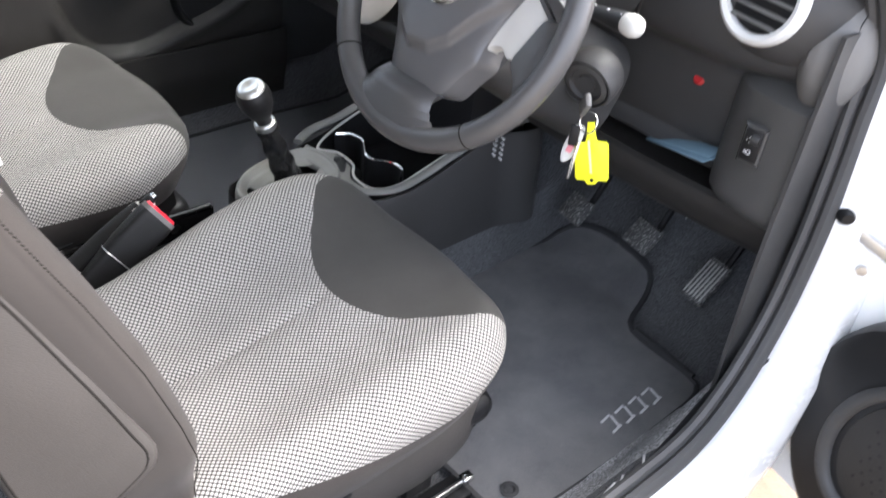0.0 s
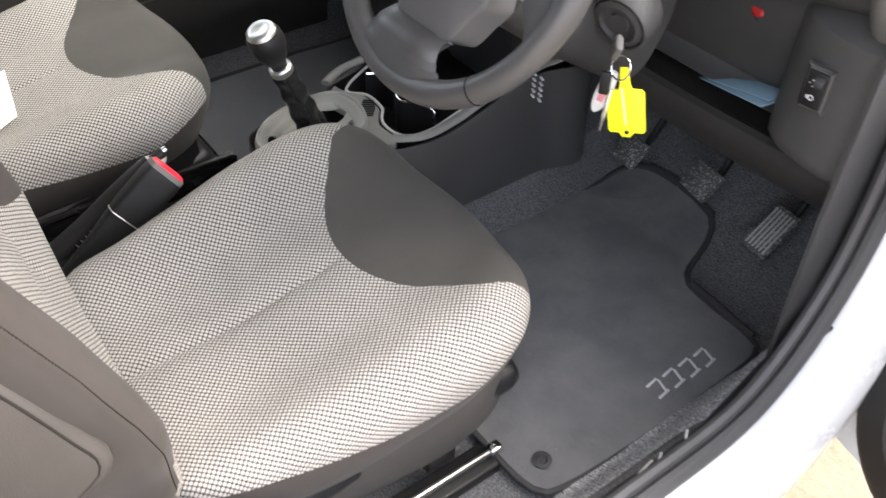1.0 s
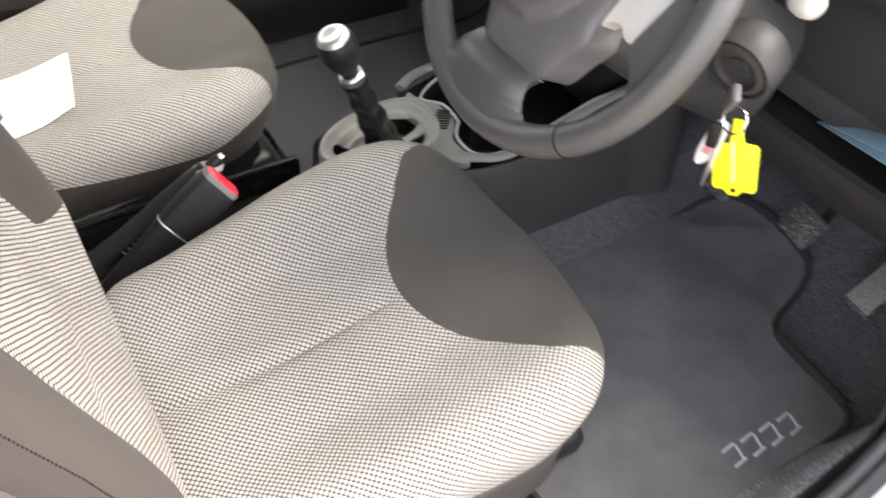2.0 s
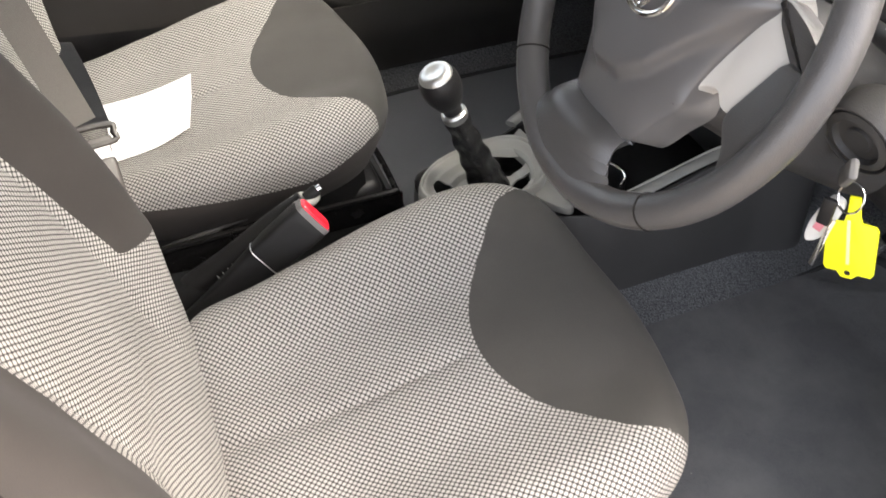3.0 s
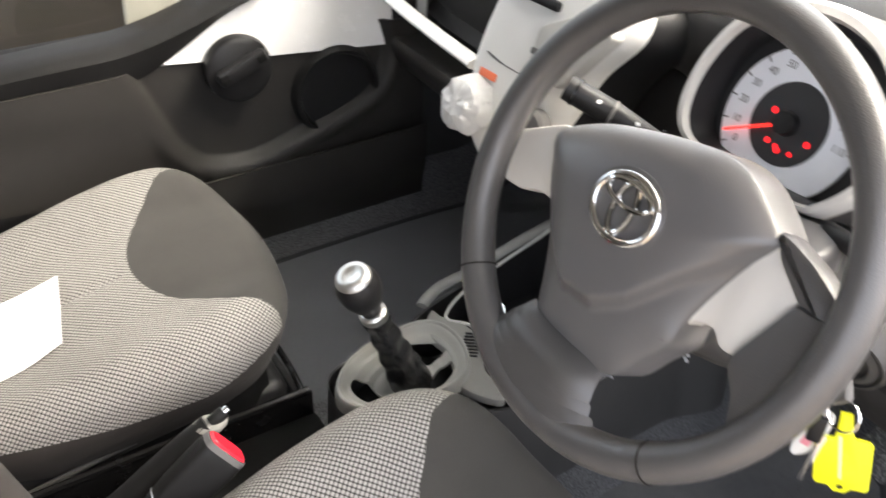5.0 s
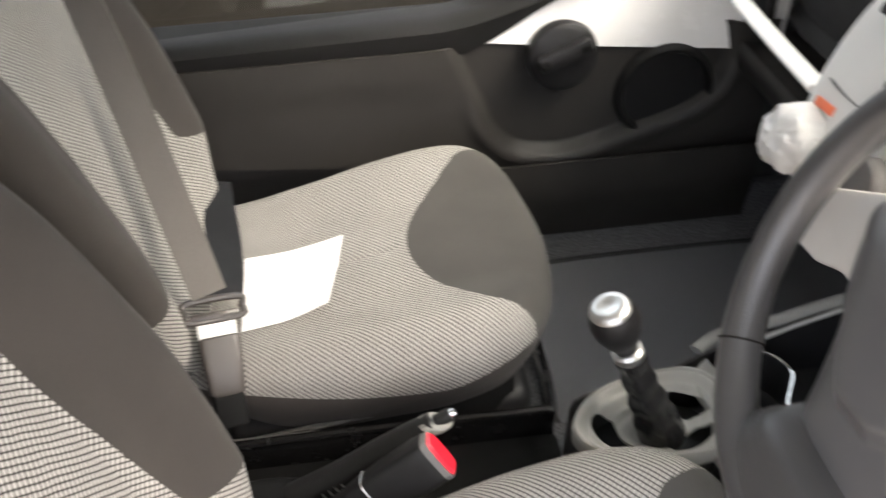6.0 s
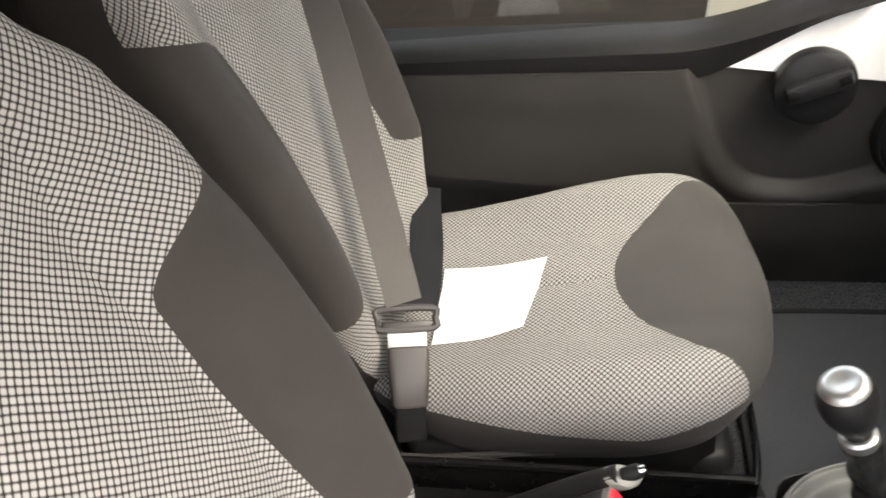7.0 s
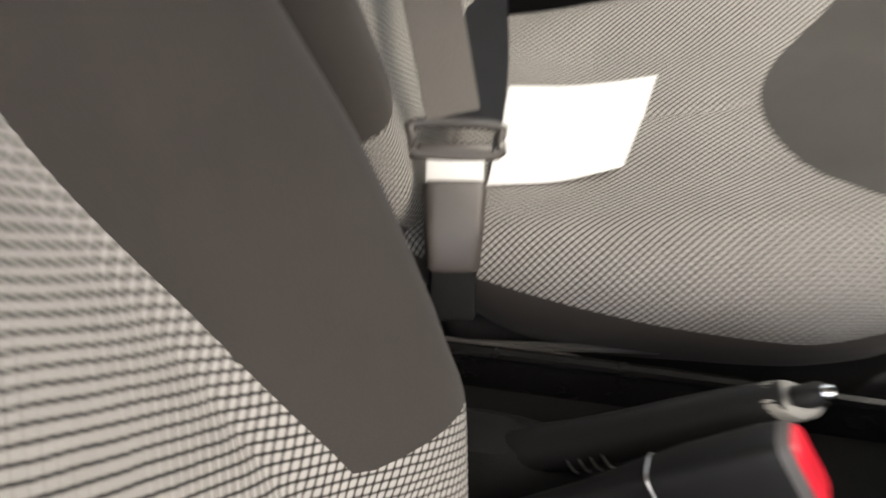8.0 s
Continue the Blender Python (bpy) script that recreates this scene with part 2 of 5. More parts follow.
def tube(path, radius, segs=12, flat_to=None, closed=False):
    """A round (or, with flat_to, flattened) bar along a path. radius: number or function of 0..1."""
    path = [Vector(p) for p in path]
    n = len(path)
    rings = []
    up = Vector((0, 0, 1))
    side = None
    for i, p in enumerate(path):
        if closed:
            t = (path[(i + 1) % n] - path[i - 1]).normalized()
        else:
            t = (path[min(i + 1, n - 1)] - path[max(i - 1, 0)]).normalized()
        if side is None:
            side = t.cross(up)
            if side.length < 0.1:
                side = t.cross(Vector((0, 1, 0)))
        side = (side - t * side.dot(t)).normalized()
        nor = side.cross(t)
        r = radius(i / max(1, n - 1)) if callable(radius) else radius
        rs, rn = (r, r) if flat_to is None else (r, flat_to)
        rings.append([p + side * math.cos(a) * rs + nor * math.sin(a) * rn for a in np.linspace(0, 2 * math.pi, segs, endpoint=False)])
    if closed:
        rings.append(rings[0])
        bm = loft(rings, True, (False, False))
        bmesh.ops.remove_doubles(bm, verts=bm.verts, dist=1e-6)
        return bm
    return loft(rings)


def lathe(profile, segs=32, m=None, sx=1.0, sy=1.0):
    """A body turned round z from (radius, height) pairs."""
    rings = [[V(max(r, 1e-5) * math.cos(a) * sx, max(r, 1e-5) * math.sin(a) * sy, h) for a in np.linspace(0, 2 * math.pi, segs, endpoint=False)] for r, h in profile]
    bm = loft(rings)
    if m:
        bmesh.ops.transform(bm, matrix=m, verts=bm.verts)
    return bm


def block(sx, sy, sz, bevel=0.004, m=None, segs=2):
    """A box with rounded edges, centred."""
    bm = bmesh.new()
    bmesh.ops.create_cube(bm, size=1)
    bmesh.ops.scale(bm, vec=(sx, sy, sz), verts=bm.verts)
    if bevel:
        bmesh.ops.bevel(bm, geom=bm.edges, offset=min(bevel, 0.45 * min(sx, sy, sz)), segments=segs, profile=0.5, affect="EDGES")
    if m:
        bmesh.ops.transform(bm, matrix=m, verts=bm.verts)
    return bm


def slab(outline, depth, bevel=0.003, m=None, dome=0.0):
    """A plate from a closed outline in x, y: rounded upper rim, thickness depth below z = 0."""
    c = sum((Vector(p[:2]) for p in outline), Vector((0, 0))) / len(outline)
    pts = [Vector(p[:2]) for p in outline]

    def ring(inset, z):
        out = []
        n = len(pts)
        for i, p in enumerate(pts):
            d = pts[(i + 1) % n] - pts[i - 1]
            nor = Vector((d.y, -d.x)).normalized()
            if nor.dot(p - c) < 0 and inset:
                nor = nor if area > 0 else -nor
            q = p - nor * inset
            out.append(V(q.x, q.y, z))
        return out
    area = sum(a.x * b.y - a.y * b.x for a, b in zip(pts, pts[1:] + pts[:1]))
    if area < 0:
        pts.reverse()
        area = -area
    rings = [ring(0, -depth), ring(0, -bevel), ring(bevel * 0.3, -bevel * 0.3), ring(bevel, 0)]
    if dome:
        for k in (0.85, 0.65, 0.4, 0.15):
            rings.append([V(c.x + (p.x - c.x) * k, c.y + (p.y - c.y) * k, dome * (1 - k * k)) for p in ring(bevel, 0)])
    bm = loft(rings)
    if m:
        bmesh.ops.transform(bm, matrix=m, verts=bm.verts)
    return bm


def grid(f, us, vs):
    """An open sheet through f(u, v)."""
    bm = bmesh.new()
    rows = [[bm.verts.new(f(u, v)) for u in us] for v in vs]
    for a, b in zip(rows, rows[1:]):
        for i in range(len(us) - 1):
            bm.faces.new((a[i], a[i + 1], b[i + 1], b[i]))
    return bm


def thicken(bm, d):
    bmesh.ops.recalc_face_normals(bm, faces=bm.faces)
    bmesh.ops.solidify(bm, geom=bm.faces, thickness=d)
    return bm


def joined(*bms):
    out = bmesh.new()
    for b in bms:
        me = bpy.data.meshes.new("tmp")
        b.to_mesh(me)
        b.free()
        out.from_mesh(me)
        bpy.data.meshes.remove(me)
    return out


def cut_along(bm, f):
    """Cut a mesh along the curve f(point) = 0."""
    val = {v: f(v.co) for v in bm.verts}
    cuts = set()
    for e in list(bm.edges):
        a, b = e.verts
        va, vb = val[a], val[b]
        if va * vb < 0:
            t = va / (va - vb)
            if t < 0.04:
                val[a] = 0.0
                cuts.add(a)
            elif t > 0.96:
                val[b] = 0.0
                cuts.add(b)
            else:
                _, v = bmesh.utils.edge_split(e, a, t)
                val[v] = 0.0
                cuts.add(v)
    for face in list(bm.faces):
        on = [v for v in face.verts if v in cuts]
        if len(on) == 2 and not any(on[0] in e.verts and on[1] in e.verts for e in face.edges):
            bmesh.utils.face_split(face, on[0], on[1])
    return val


def split_off(bm, keep):
    """A copy of bm with only the faces for which keep(centre) holds."""
    out = bm.copy()
    bmesh.ops.delete(out, geom=[f for f in out.faces if not keep(f.calc_center_median())], context="FACES")
    return out


def part(name, bm, material, parent=None, label="", smooth_angle=40):
    """Links a bmesh, given in the place's metres, as one mesh object under its thing."""
    me = bpy.data.meshes.new(name)
    if parent is not None:
        at = Vector((0, 0, 0))
        p = parent
        while p is not None:
            at += p.location
            p = p.parent
        bmesh.ops.translate(bm, vec=-at, verts=bm.verts)
    bm.to_mesh(me)
    bm.free()
    me.materials.append(material)
    if smooth_angle:
        me.shade_smooth()
        me.set_sharp_from_angle(angle=radians(smooth_angle))
    ob = new(name, me)
    if parent is not None:
        ob.parent = parent
    if label:
        tagged(ob, label)
    return ob


def thing(name, at, label, category, group=""):
    ob = new(name)
    ob.location = at
    ob.empty_display_size = 0.05
    return tagged(ob, label, category, group)


def structure(name, bm, material, label, category="", smooth_angle=40):
    return tagged(part(name, bm, material, None, "", smooth_angle), label, category or name.split("_")[0], kind="structure")


def add_uv(bm, f):
    lay = bm.loops.layers.uv.new("UVMap")
    for face in bm.faces:
        for lp in face.loops:
            lp[lay].uv = f(lp.vert.co)
    return bm


def words(txt, size, m, material, parent, name="lettering"):
    """Flat lettering in the built-in font, turned into a mesh."""
    cu = bpy.data.curves.new("tmp", "FONT")
    cu.body, cu.size, cu.align_x, cu.align_y = txt, size, "CENTER", "CENTER"
    ob = bpy.data.objects.new("tmp", cu)
    me = bpy.data.meshes.new_from_object(ob)
    bpy.data.objects.remove(ob)
    bm = bmesh.new()
    bm.from_mesh(me)
    bmesh.ops.transform(bm, matrix=m, verts=bm.verts)
    return part(name, bm, material, parent, "", 0)


def mirrored(bm):
    bmesh.ops.scale(bm, vec=(-1, 1, 1), verts=bm.verts)
    bmesh.ops.reverse_faces(bm, faces=bm.faces)
    return bm


# ---- ground and shell of the car ----
G = grid(lambda x, y: V(x, y, 0.012 * (noise.noise(V(x * 0.7, y * 0.7, 0)))), np.r_[-400, -60, np.linspace(-8, 8, 60), 60, 400], np.r_[-400, -60, np.linspace(-8, 8, 60), 60, 400])
structure("ground", G, PAVING, "tan stone paving with worn uneven patches", "ground")

FLOOR_Z = 0.235


def pillow(outline, depth, r, m, steps=9):
    """A plate from a closed outline with a broad round shoulder of radius r."""
    pts = [Vector(p[:2]) for p in outline]
    c = sum(pts, Vector((0, 0))) / len(pts)
    rings = [[V(p.x, p.y, -depth) for p in pts]]
    for a in np.linspace(0, math.pi / 2, steps):
        k = r * (1 - math.cos(a))
        rings.append([V(*(p - (p - c).normalized() * k), -r + r * math.sin(a)) for p in pts])
    for k in (0.7, 0.4, 0.1):
        rings.append([V(c.x + (p.x - c.x) * k, c.y + (p.y - c.y) * k, r * 0.12 * (1 - k)) for p in rings[steps]])
    bm = loft(rings)
    bmesh.ops.transform(bm, matrix=m, verts=bm.verts)
    return bm


def rounded(poly, r=0.006, n=5):
    """A polygon with its corners rounded off."""
    out, k = [], len(poly)
    for i in range(k):
        a, b, c = Vector(poly[i - 1]), Vector(poly[i]), Vector(poly[(i + 1) % k])
        da, dc = a - b, c - b
        p, q = b + da.normalized() * min(r, da.length * 0.45), b + dc.normalized() * min(r, dc.length * 0.45)
        out += [p * (1 - t) ** 2 + b * 2 * t * (1 - t) + q * t * t for t in np.linspace(0, 1, n)]
    return out


def floor_shape(x, y):
    """Carpet: flat wells, the tunnel between them, the rise to the toe board and the sills."""
    z = FLOOR_Z
    ax = abs(x)
    tun = 0.155 * (1 - smooth(0.112, 0.162, ax)) * (1 - 0.25 * smooth(0.5, 1.2, y))
    z += tun
    z += 0.42 * smooth(0.98, 1.45, y) ** 1.0
    z += 0.10 * smooth(0.635, 0.715, ax)
    z += 0.10 * (1 - smooth(-0.45, -0.15, y)) * (1 - smooth(0.66, 0.70, ax))
    return V(x, y, z)


structure("floor", grid(floor_shape, np.linspace(-0.745, 0.745, 200), np.linspace(-1.3, 1.4, 120)), CARPET, "charcoal fitted carpet over floor wells and tunnel", "floor")
# under-tray keeps daylight out below the carpet
structure("floor_pan", block(1.52, 2.9, 0.03, 0.004, pose(0, 0.05, 0.17)), BLACK, "black underside of the floor pan", "floor")
FW = grid(lambda x, z: V(x, 1.36 - 0.12 * smooth(0.4, 1.0, z), z), np.linspace(-0.76, 0.76, 12), np.linspace(0.2, 1.0, 10))
structure("wall_front", thicken(FW, 0.03), BLACK, "dark bulkhead behind the dashboard", "wall")


def shell_side(s):
    """Roof rail, pillars and lower side for one side of the body, in one mesh of boxes swept along curves."""
    bms = []
    # roof rail with the A pillar running down to the cowl
    rail = spline([(0.72, 1.05, 0.96), (0.705, 0.78, 1.12), (0.66, 0.46, 1.36), (0.64, 0.2, 1.46), (0.635, -0.3, 1.49), (0.63, -0.9, 1.46), (0.60, -1.35, 1.36)], 60)
    bms.append(tube(rail, 0.045, 12, 0.03))
    bms.append(tube(spline([(0.74, -0.42, 0.30), (0.745, -0.43, 0.7), (0.72, -0.42, 1.1), (0.645, -0.38, 1.48)], 24), 0.05, 10, 0.07))
    bms.append(tube(spline([(0.72, -1.25, 0.30), (0.72, -1.25, 0.85), (0.68, -1.28, 1.15), (0.61, -1.32, 1.38)], 24), 0.07, 10, 0.09))
    b = joined(*bms)
    return b if s > 0 else mirrored(b)


structure("wall_east", shell_side(1), WHITE, "white painted roof rail and pillars", "wall")
structure("wall_west", shell_side(-1), WHITE, "white painted roof rail and pillars", "wall")
ROOF = grid(lambda x, y: V(x, y, 1.53 - 0.10 * (x / 0.62) ** 2 - 0.10 * smooth(0.1, 0.75, y) - 0.14 * smooth(-0.7, -1.4, y)), np.linspace(-0.62, 0.62, 16), np.linspace(-1.35, 0.62, 20))
structure("ceiling", thicken(ROOF, 0.02), LINING, "pale grey headlining under a white roof", "ceiling")
# unseen walls, run up over the rear window openings to darken the cabin
REAR = grid(lambda x, z: V(x, -1.36 - 0.05 * math.sin(z), z), np.linspace(-0.72, 0.72, 8), np.linspace(0.2, 1.40, 8))
structure("wall_rear", thicken(REAR, 0.03), BLACK, "unseen dark rear wall, added to block tailgate light", "wall")
for s, nm in ((1, "trim_east"), (-1, "trim_west")):
    Q = grid(lambda y, z: V(s * (0.70 - 0.10 * smooth(0.85, 1.4, z)), y, z), np.linspace(-1.35, -0.40, 10), np.linspace(0.25, 1.40, 8))
    structure(nm, thicken(Q, 0.02), DASH, "unseen dark rear side wall, added to block window light", "trim")


# ---- sill, jamb and seal of the driver's doorway ----
SILL = [(0.712, 0.335), (0.725, 0.355), (0.745, 0.366), (0.78, 0.369), (0.815, 0.348), (0.83, 0.30), (0.825, 0.22), (0.80, 0.17)]


def sill_rings(s=1):
    rings = []
    for y in np.linspace(-0.45, 0.70, 24):
        rings.append([V(s * x, y, z) for x, z in SILL])
    # the sill turns up into the front post
    for a in np.linspace(0.1, math.pi / 2, 12):
        rings.append([V(s * (x - 0.012 * a), 0.70 + (0.62 - z) * math.sin(a) * 0.62, 0.62 - (0.62 - z) * math.cos(a)) for x, z in SILL])
    for z2 in np.linspace(0.68, 0.98, 6):
        rings.append([V(s * (x - 0.02 - 0.09 * (z2 - 0.62)), 0.70 + (0.62 - z) * 0.62 - 0.02 * (z2 - 0.62), z2) for x, z in SILL])
    return rings


structure("sill_east", thicken(loft(sill_rings(), False), 0.004), WHITE, "white painted door sill and front post", "sill")
structure("sill_west", thicken(loft(sill_rings(-1), False), 0.004), WHITE, "white painted door sill and front post", "sill")


def seal_path(s=1, off=0.0):
    return spline([(s * 0.753, -0.40, 0.374 + off), (s * 0.755, 0.2, 0.374 + off), (s * 0.756, 0.48, 0.376 + off), (s * 0.756, 0.64, 0.388 + off), (s * 0.747, 0.75 - off, 0.43 + off), (s * 0.738, 0.825 - off, 0.53), (s * 0.735, 0.846 - off, 0.64), (s * 0.731, 0.854 - off, 0.74), (s * 0.725, 0.855 - off, 0.85), (s * 0.719, 0.842 - off, 0.97), (s * 0.70, 0.70 - off, 1.13), (s * 0.655, 0.42 - off, 1.33), (s * 0.635, 0.15, 1.43 - off), (s * 0.63, -0.3, 1.455 - off)], 120)


SEAL = thing("door_seal", (0.735, 0.2, 0.37), "black rubber weather seal round the driver's doorway", "door seal")
part("outer_lip", tube(seal_path(1, 0.0), 0.012, 10, 0.016), RUBBER, SEAL)
part("inner_lip", tube([p + V(-0.017, -0.004, 0.006) for p in seal_path(1, 0.006)], 0.009, 8, 0.014), RUBBER, SEAL)
# carpeted scuff strip inside the seal
SCUFF = grid(lambda y, k: V(0.640 + 0.062 * k, y, 0.248 + 0.062 * smooth(0, 1, k) + 0.09 * smooth(0.62, 0.82, y) * k), np.linspace(-0.4, 0.83, 60), np.linspace(0, 1, 8))
structure("scuff_strip", thicken(SCUFF, 0.004), CARPET_SILL, "worn grey carpet along the inner sill", "carpet")
TRIM = ((0.697, 0.300), (0.703, 0.328), (0.712, 0.348), (0.725, 0.364), (0.748, 0.375))
TRIMG = grid(lambda y, k: V(TRIM[0][0] + 0.051 * k, y, float(np.interp(0.697 + 0.051 * k, [a for a, _ in TRIM], [b for _, b in TRIM])) + 0.09 * smooth(0.62, 0.82, y)), np.linspace(-0.4, 0.83, 60), np.linspace(0, 1, 12))
structure("sill_trim", thicken(TRIMG, 0.004), BLACK, "black plastic trim along the inner sill", "trim")
KICK = grid(lambda y, z: V(0.712 - 0.010 * smooth(0.3, 0.7, z) - 0.03 * smooth(0.9, 1.3, y), y, z), np.linspace(0.76, 1.36, 16), np.linspace(0.25, 0.98, 16))
structure("kick_panel_east", thicken(KICK, 0.006), DASH, "dark plastic footwell side trim", "trim")
KICKW = grid(lambda y, z: V(-0.735 + 0.03 * smooth(0.9, 1.3, y), y, z), np.linspace(0.80, 1.36, 10), np.linspace(0.25, 0.98, 10))
structure("kick_panel_west", thicken(KICKW, 0.006), DASH, "dark plastic footwell side trim", "trim")
for y, x, l, a in ((0.60, 0.714, 0.03, 35), (0.51, 0.716, 0.05, 8), (0.535, 0.722, 0.035, 30)):
    mk = thing("scratch", (x, y, 0.37), "pale scuff mark on the sill carpet edge", "scuff", "scuffs on the sill")
    part("mark", block(0.004, l, 0.002, 0.0008, pose(x, y, 0.3485 + 1.0 * (x - 0.712), 0, -42, a)), PRINT, mk)


# ---- windows ----
def pane(name, f, us, vs, label):
    b = thicken(grid(f, us, vs), 0.004)
    ob = structure(name, b, GLASS, label, "window")
    ob.visible_shadow = False
    return ob


pane("window_1", lambda u, k: V(u * (0.68 - 0.07 * k), 1.08 - 0.58 * k - 0.05 * u * u, 0.98 + 0.42 * k), np.linspace(-1, 1, 14), np.linspace(0, 1, 8), "clear laminated windscreen glass")
pane("window_2", lambda y, k: V(-0.742 + 0.107 * k ** 1.5, y, 0.735 + 0.685 * k), np.linspace(-0.38, 0.80, 10), np.linspace(0, 1, 8), "clear passenger door glass")


# ---- seats ----
OUT_HALF = [(0.0, -0.325), (0.12, -0.325), (0.18, -0.305), (0.215, -0.22), (0.238, -0.10), (0.247, 0.01), (0.243, 0.07), (0.225, 0.122), (0.185, 0.162), (0.11, 0.193), (0.0, 0.205)]
OUTLINE = spline(OUT_HALF + [(-x, y) for x, y in OUT_HALF[-2:0:-1]], 120, True)
CEN = Vector((0, -0.05))


inner_rise = 0.0


def cushion_top(x, y):
    ax = abs(x)
    z = 0.024 * smooth(0.09, 0.20, ax) * (1 - 0.5 * smooth(-0.16, -0.29, y))
    z += 0.016 * smooth(-0.02, 0.12, y) - 0.034 * smooth(0.03, -0.20, y)
    z -= (0.0016 * math.exp(-((x / 0.004) ** 2)) + 0.005 * math.exp(-abs(x) / 0.018)) * (1 - smooth(-0.03, 0.0, y))
    return z + inner_rise * smooth(0.05, 0.20, -x)


def dark_front(p):
    a = abs(p.x)
    return p.y - (0.3 * a * a / 0.088 if a < 0.12 else 0.0491 + 0.80 * (a - 0.12) + 1.6 * max(0.0, a - 0.175))


def cushion_mesh():
    R = 0.052
    rings = []
    rhos = list(np.linspace(0.03, 0.78, 26)) + [0.82, 0.855, 0.885, 0.91, 0.932, 0.95, 0.966, 0.98, 0.991, 1.0]
    for rho in rhos:
        ring = []
        for o in OUTLINE:
            q = CEN + (o - CEN) * rho
            if q.x < 0:
                q.x *= 1 + 3.0 * inner_rise
            d = (1 - rho) * (o - CEN).length * 0.9
            drop = R - math.sqrt(max(0.0, R * R - (R - d) ** 2)) if d < R else 0.0
            rear = smooth(-0.20, -0.29, q.y)
            ring.append(V(q.x, q.y, cushion_top(q.x, q.y) - drop * (1 - 0.6 * rear)))
        rings.append(ring)
    last = rings[-1]
    for k, inset in ((0.012, 0.0), (0.024, 0.002), (0.036, 0.005), (0.046, 0.008), (0.056, 0.013), (0.066, 0.018), (0.076, 0.022), (0.088, 0.028), (0.098, 0.036)):
        ring = []
        for o, p in zip(OUTLINE, last):
            d = (o - CEN).normalized()
            ring.append(V(p.x - d.x * inset, o.y - d.y * inset, p.z - k))
        rings.append(ring)
    return loft(rings, True, (True, True))


def cushion_uv(p):
    z0 = cushion_top(max(-0.2, min(0.2, p.x)), min(p.y, 0.15))
    drop, r = max(0.0, z0 - p.z), 0.052
    a = math.acos(max(0.0, 1 - drop / r))
    drop = r * (a - math.sin(a)) + max(0.0, drop - r)
    if abs(p.x) > 0.12 and p.y < 0.17:
        return (p.x + math.copysign(drop, p.x), p.y)
    return (p.x, p.y + drop)


H0, H1 = -0.075, 0.72
W_TAB = [(-0.08, 0.175), (0.02, 0.212), (0.12, 0.240), (0.25, 0.252), (0.38, 0.252), (0.46, 0.242), (0.52, 0.222), (0.58, 0.185), (0.63, 0.145), (0.69, 0.11), (0.72, 0.08)]
LEAN = [(-0.08, -0.298), (0.05, -0.306), (0.116, -0.310), (0.168, -0.323), (0.26, -0.352), (0.35, -0.388), (0.43, -0.424), (0.50, -0.452), (0.72, -0.56)]
lean = 0.0


def back_y(h):
    """Depth of the hollow in the middle of the backrest."""
    xs, ys = zip(*LEAN)
    return float(np.interp(h, xs, ys)) + lean - bolster(h)


def bolster(h):
    return 0.036 * smooth(-0.05, 0.10, h) * (1 - smooth(0.44, 0.60, h))


def back_mesh():
    rings = []
    r = 0.034
    for h in np.linspace(H0, H1, 90):
        w = lerp_table(W_TAB, h)
        top = smooth(0.66, H1, h)
        depth = 0.115 * (1 - 0.75 * top)
        rr = min(r, w * 0.4, depth * 0.45)
        yc, bo = back_y(h) - 0.04 * top, bolster(h)
        ring = []
        xs = np.linspace(-(w - rr), w - rr, 61)
        for x in xs:
            a = abs(x)
            groove = 0.002 * math.exp(-(((a - 0.115) / 0.006) ** 2))
            ring.append((x, yc + bo * smooth(0.11, 0.215, a + (0.25 - w) * 0.7) - groove))
        yf = yc + bo
        for t in np.linspace(0.15, 1, 7):
            ring.append((w - rr + rr * math.sin(t * math.pi / 2), yf - rr + rr * math.cos(t * math.pi / 2)))
        for y in np.linspace(yf - rr, yc - depth + rr, 6)[1:]:
            ring.append((w, y))
        for t in np.linspace(0.25, 1, 4):
            ring.append((w - rr + rr * math.cos(t * math.pi / 2), yc - depth + rr - rr * math.sin(t * math.pi / 2)))
        for x in np.linspace(w - rr, -(w - rr), 12)[1:]:
            ring.append((x, yc - depth))
        for t in np.linspace(0.75, 0, 4):
            ring.append((-(w - rr + rr * math.cos(t * math.pi / 2)), yc - depth + rr - rr * math.sin(t * math.pi / 2)))
        for y in np.linspace(yc - depth + rr, yf - rr, 6)[1:]:
            ring.append((-w, y))
        for t in np.linspace(0.85, 0.15, 6):
            ring.append((-(w - rr + rr * math.sin(t * math.pi / 2)), yf - rr + rr * math.cos(t * math.pi / 2)))
        rings.append([V(x, y, h) for x, y in ring])
    return loft(rings)


def bolster_panel(p):
    """Positive inside the dark side panels of the backrest."""
    h = p.z
    k = max(0.0, (h - 0.392) / 0.055) ** 1.5 if h > 0.2 else max(0.0, (panel_low - h) / 0.05) ** 1.6
    return abs(p.x) - (0.124 + 0.022 * max(0.0, math.hypot(h - 0.32, 0.03) - 0.03) / 0.2 + 0.11 * k)


def back_uv(p):
    """Cover laid out in metres, carried round the bolsters on to the flanks."""
    w = lerp_table(W_TAB, p.z)
    turn = max(0.0, back_y(p.z) + bolster(p.z) - p.y - 0.012) * smooth(w - 0.04, w - 0.028, abs(p.x))
    return (p.x + math.copysign(turn, p.x), p.z * 1.08)


def is_back(p):
    return (back_y(p.z) + 0.35 * bolster(p.z) - 0.012 - 0.012 * smooth(0.0, 0.35, p.z)) - p.y


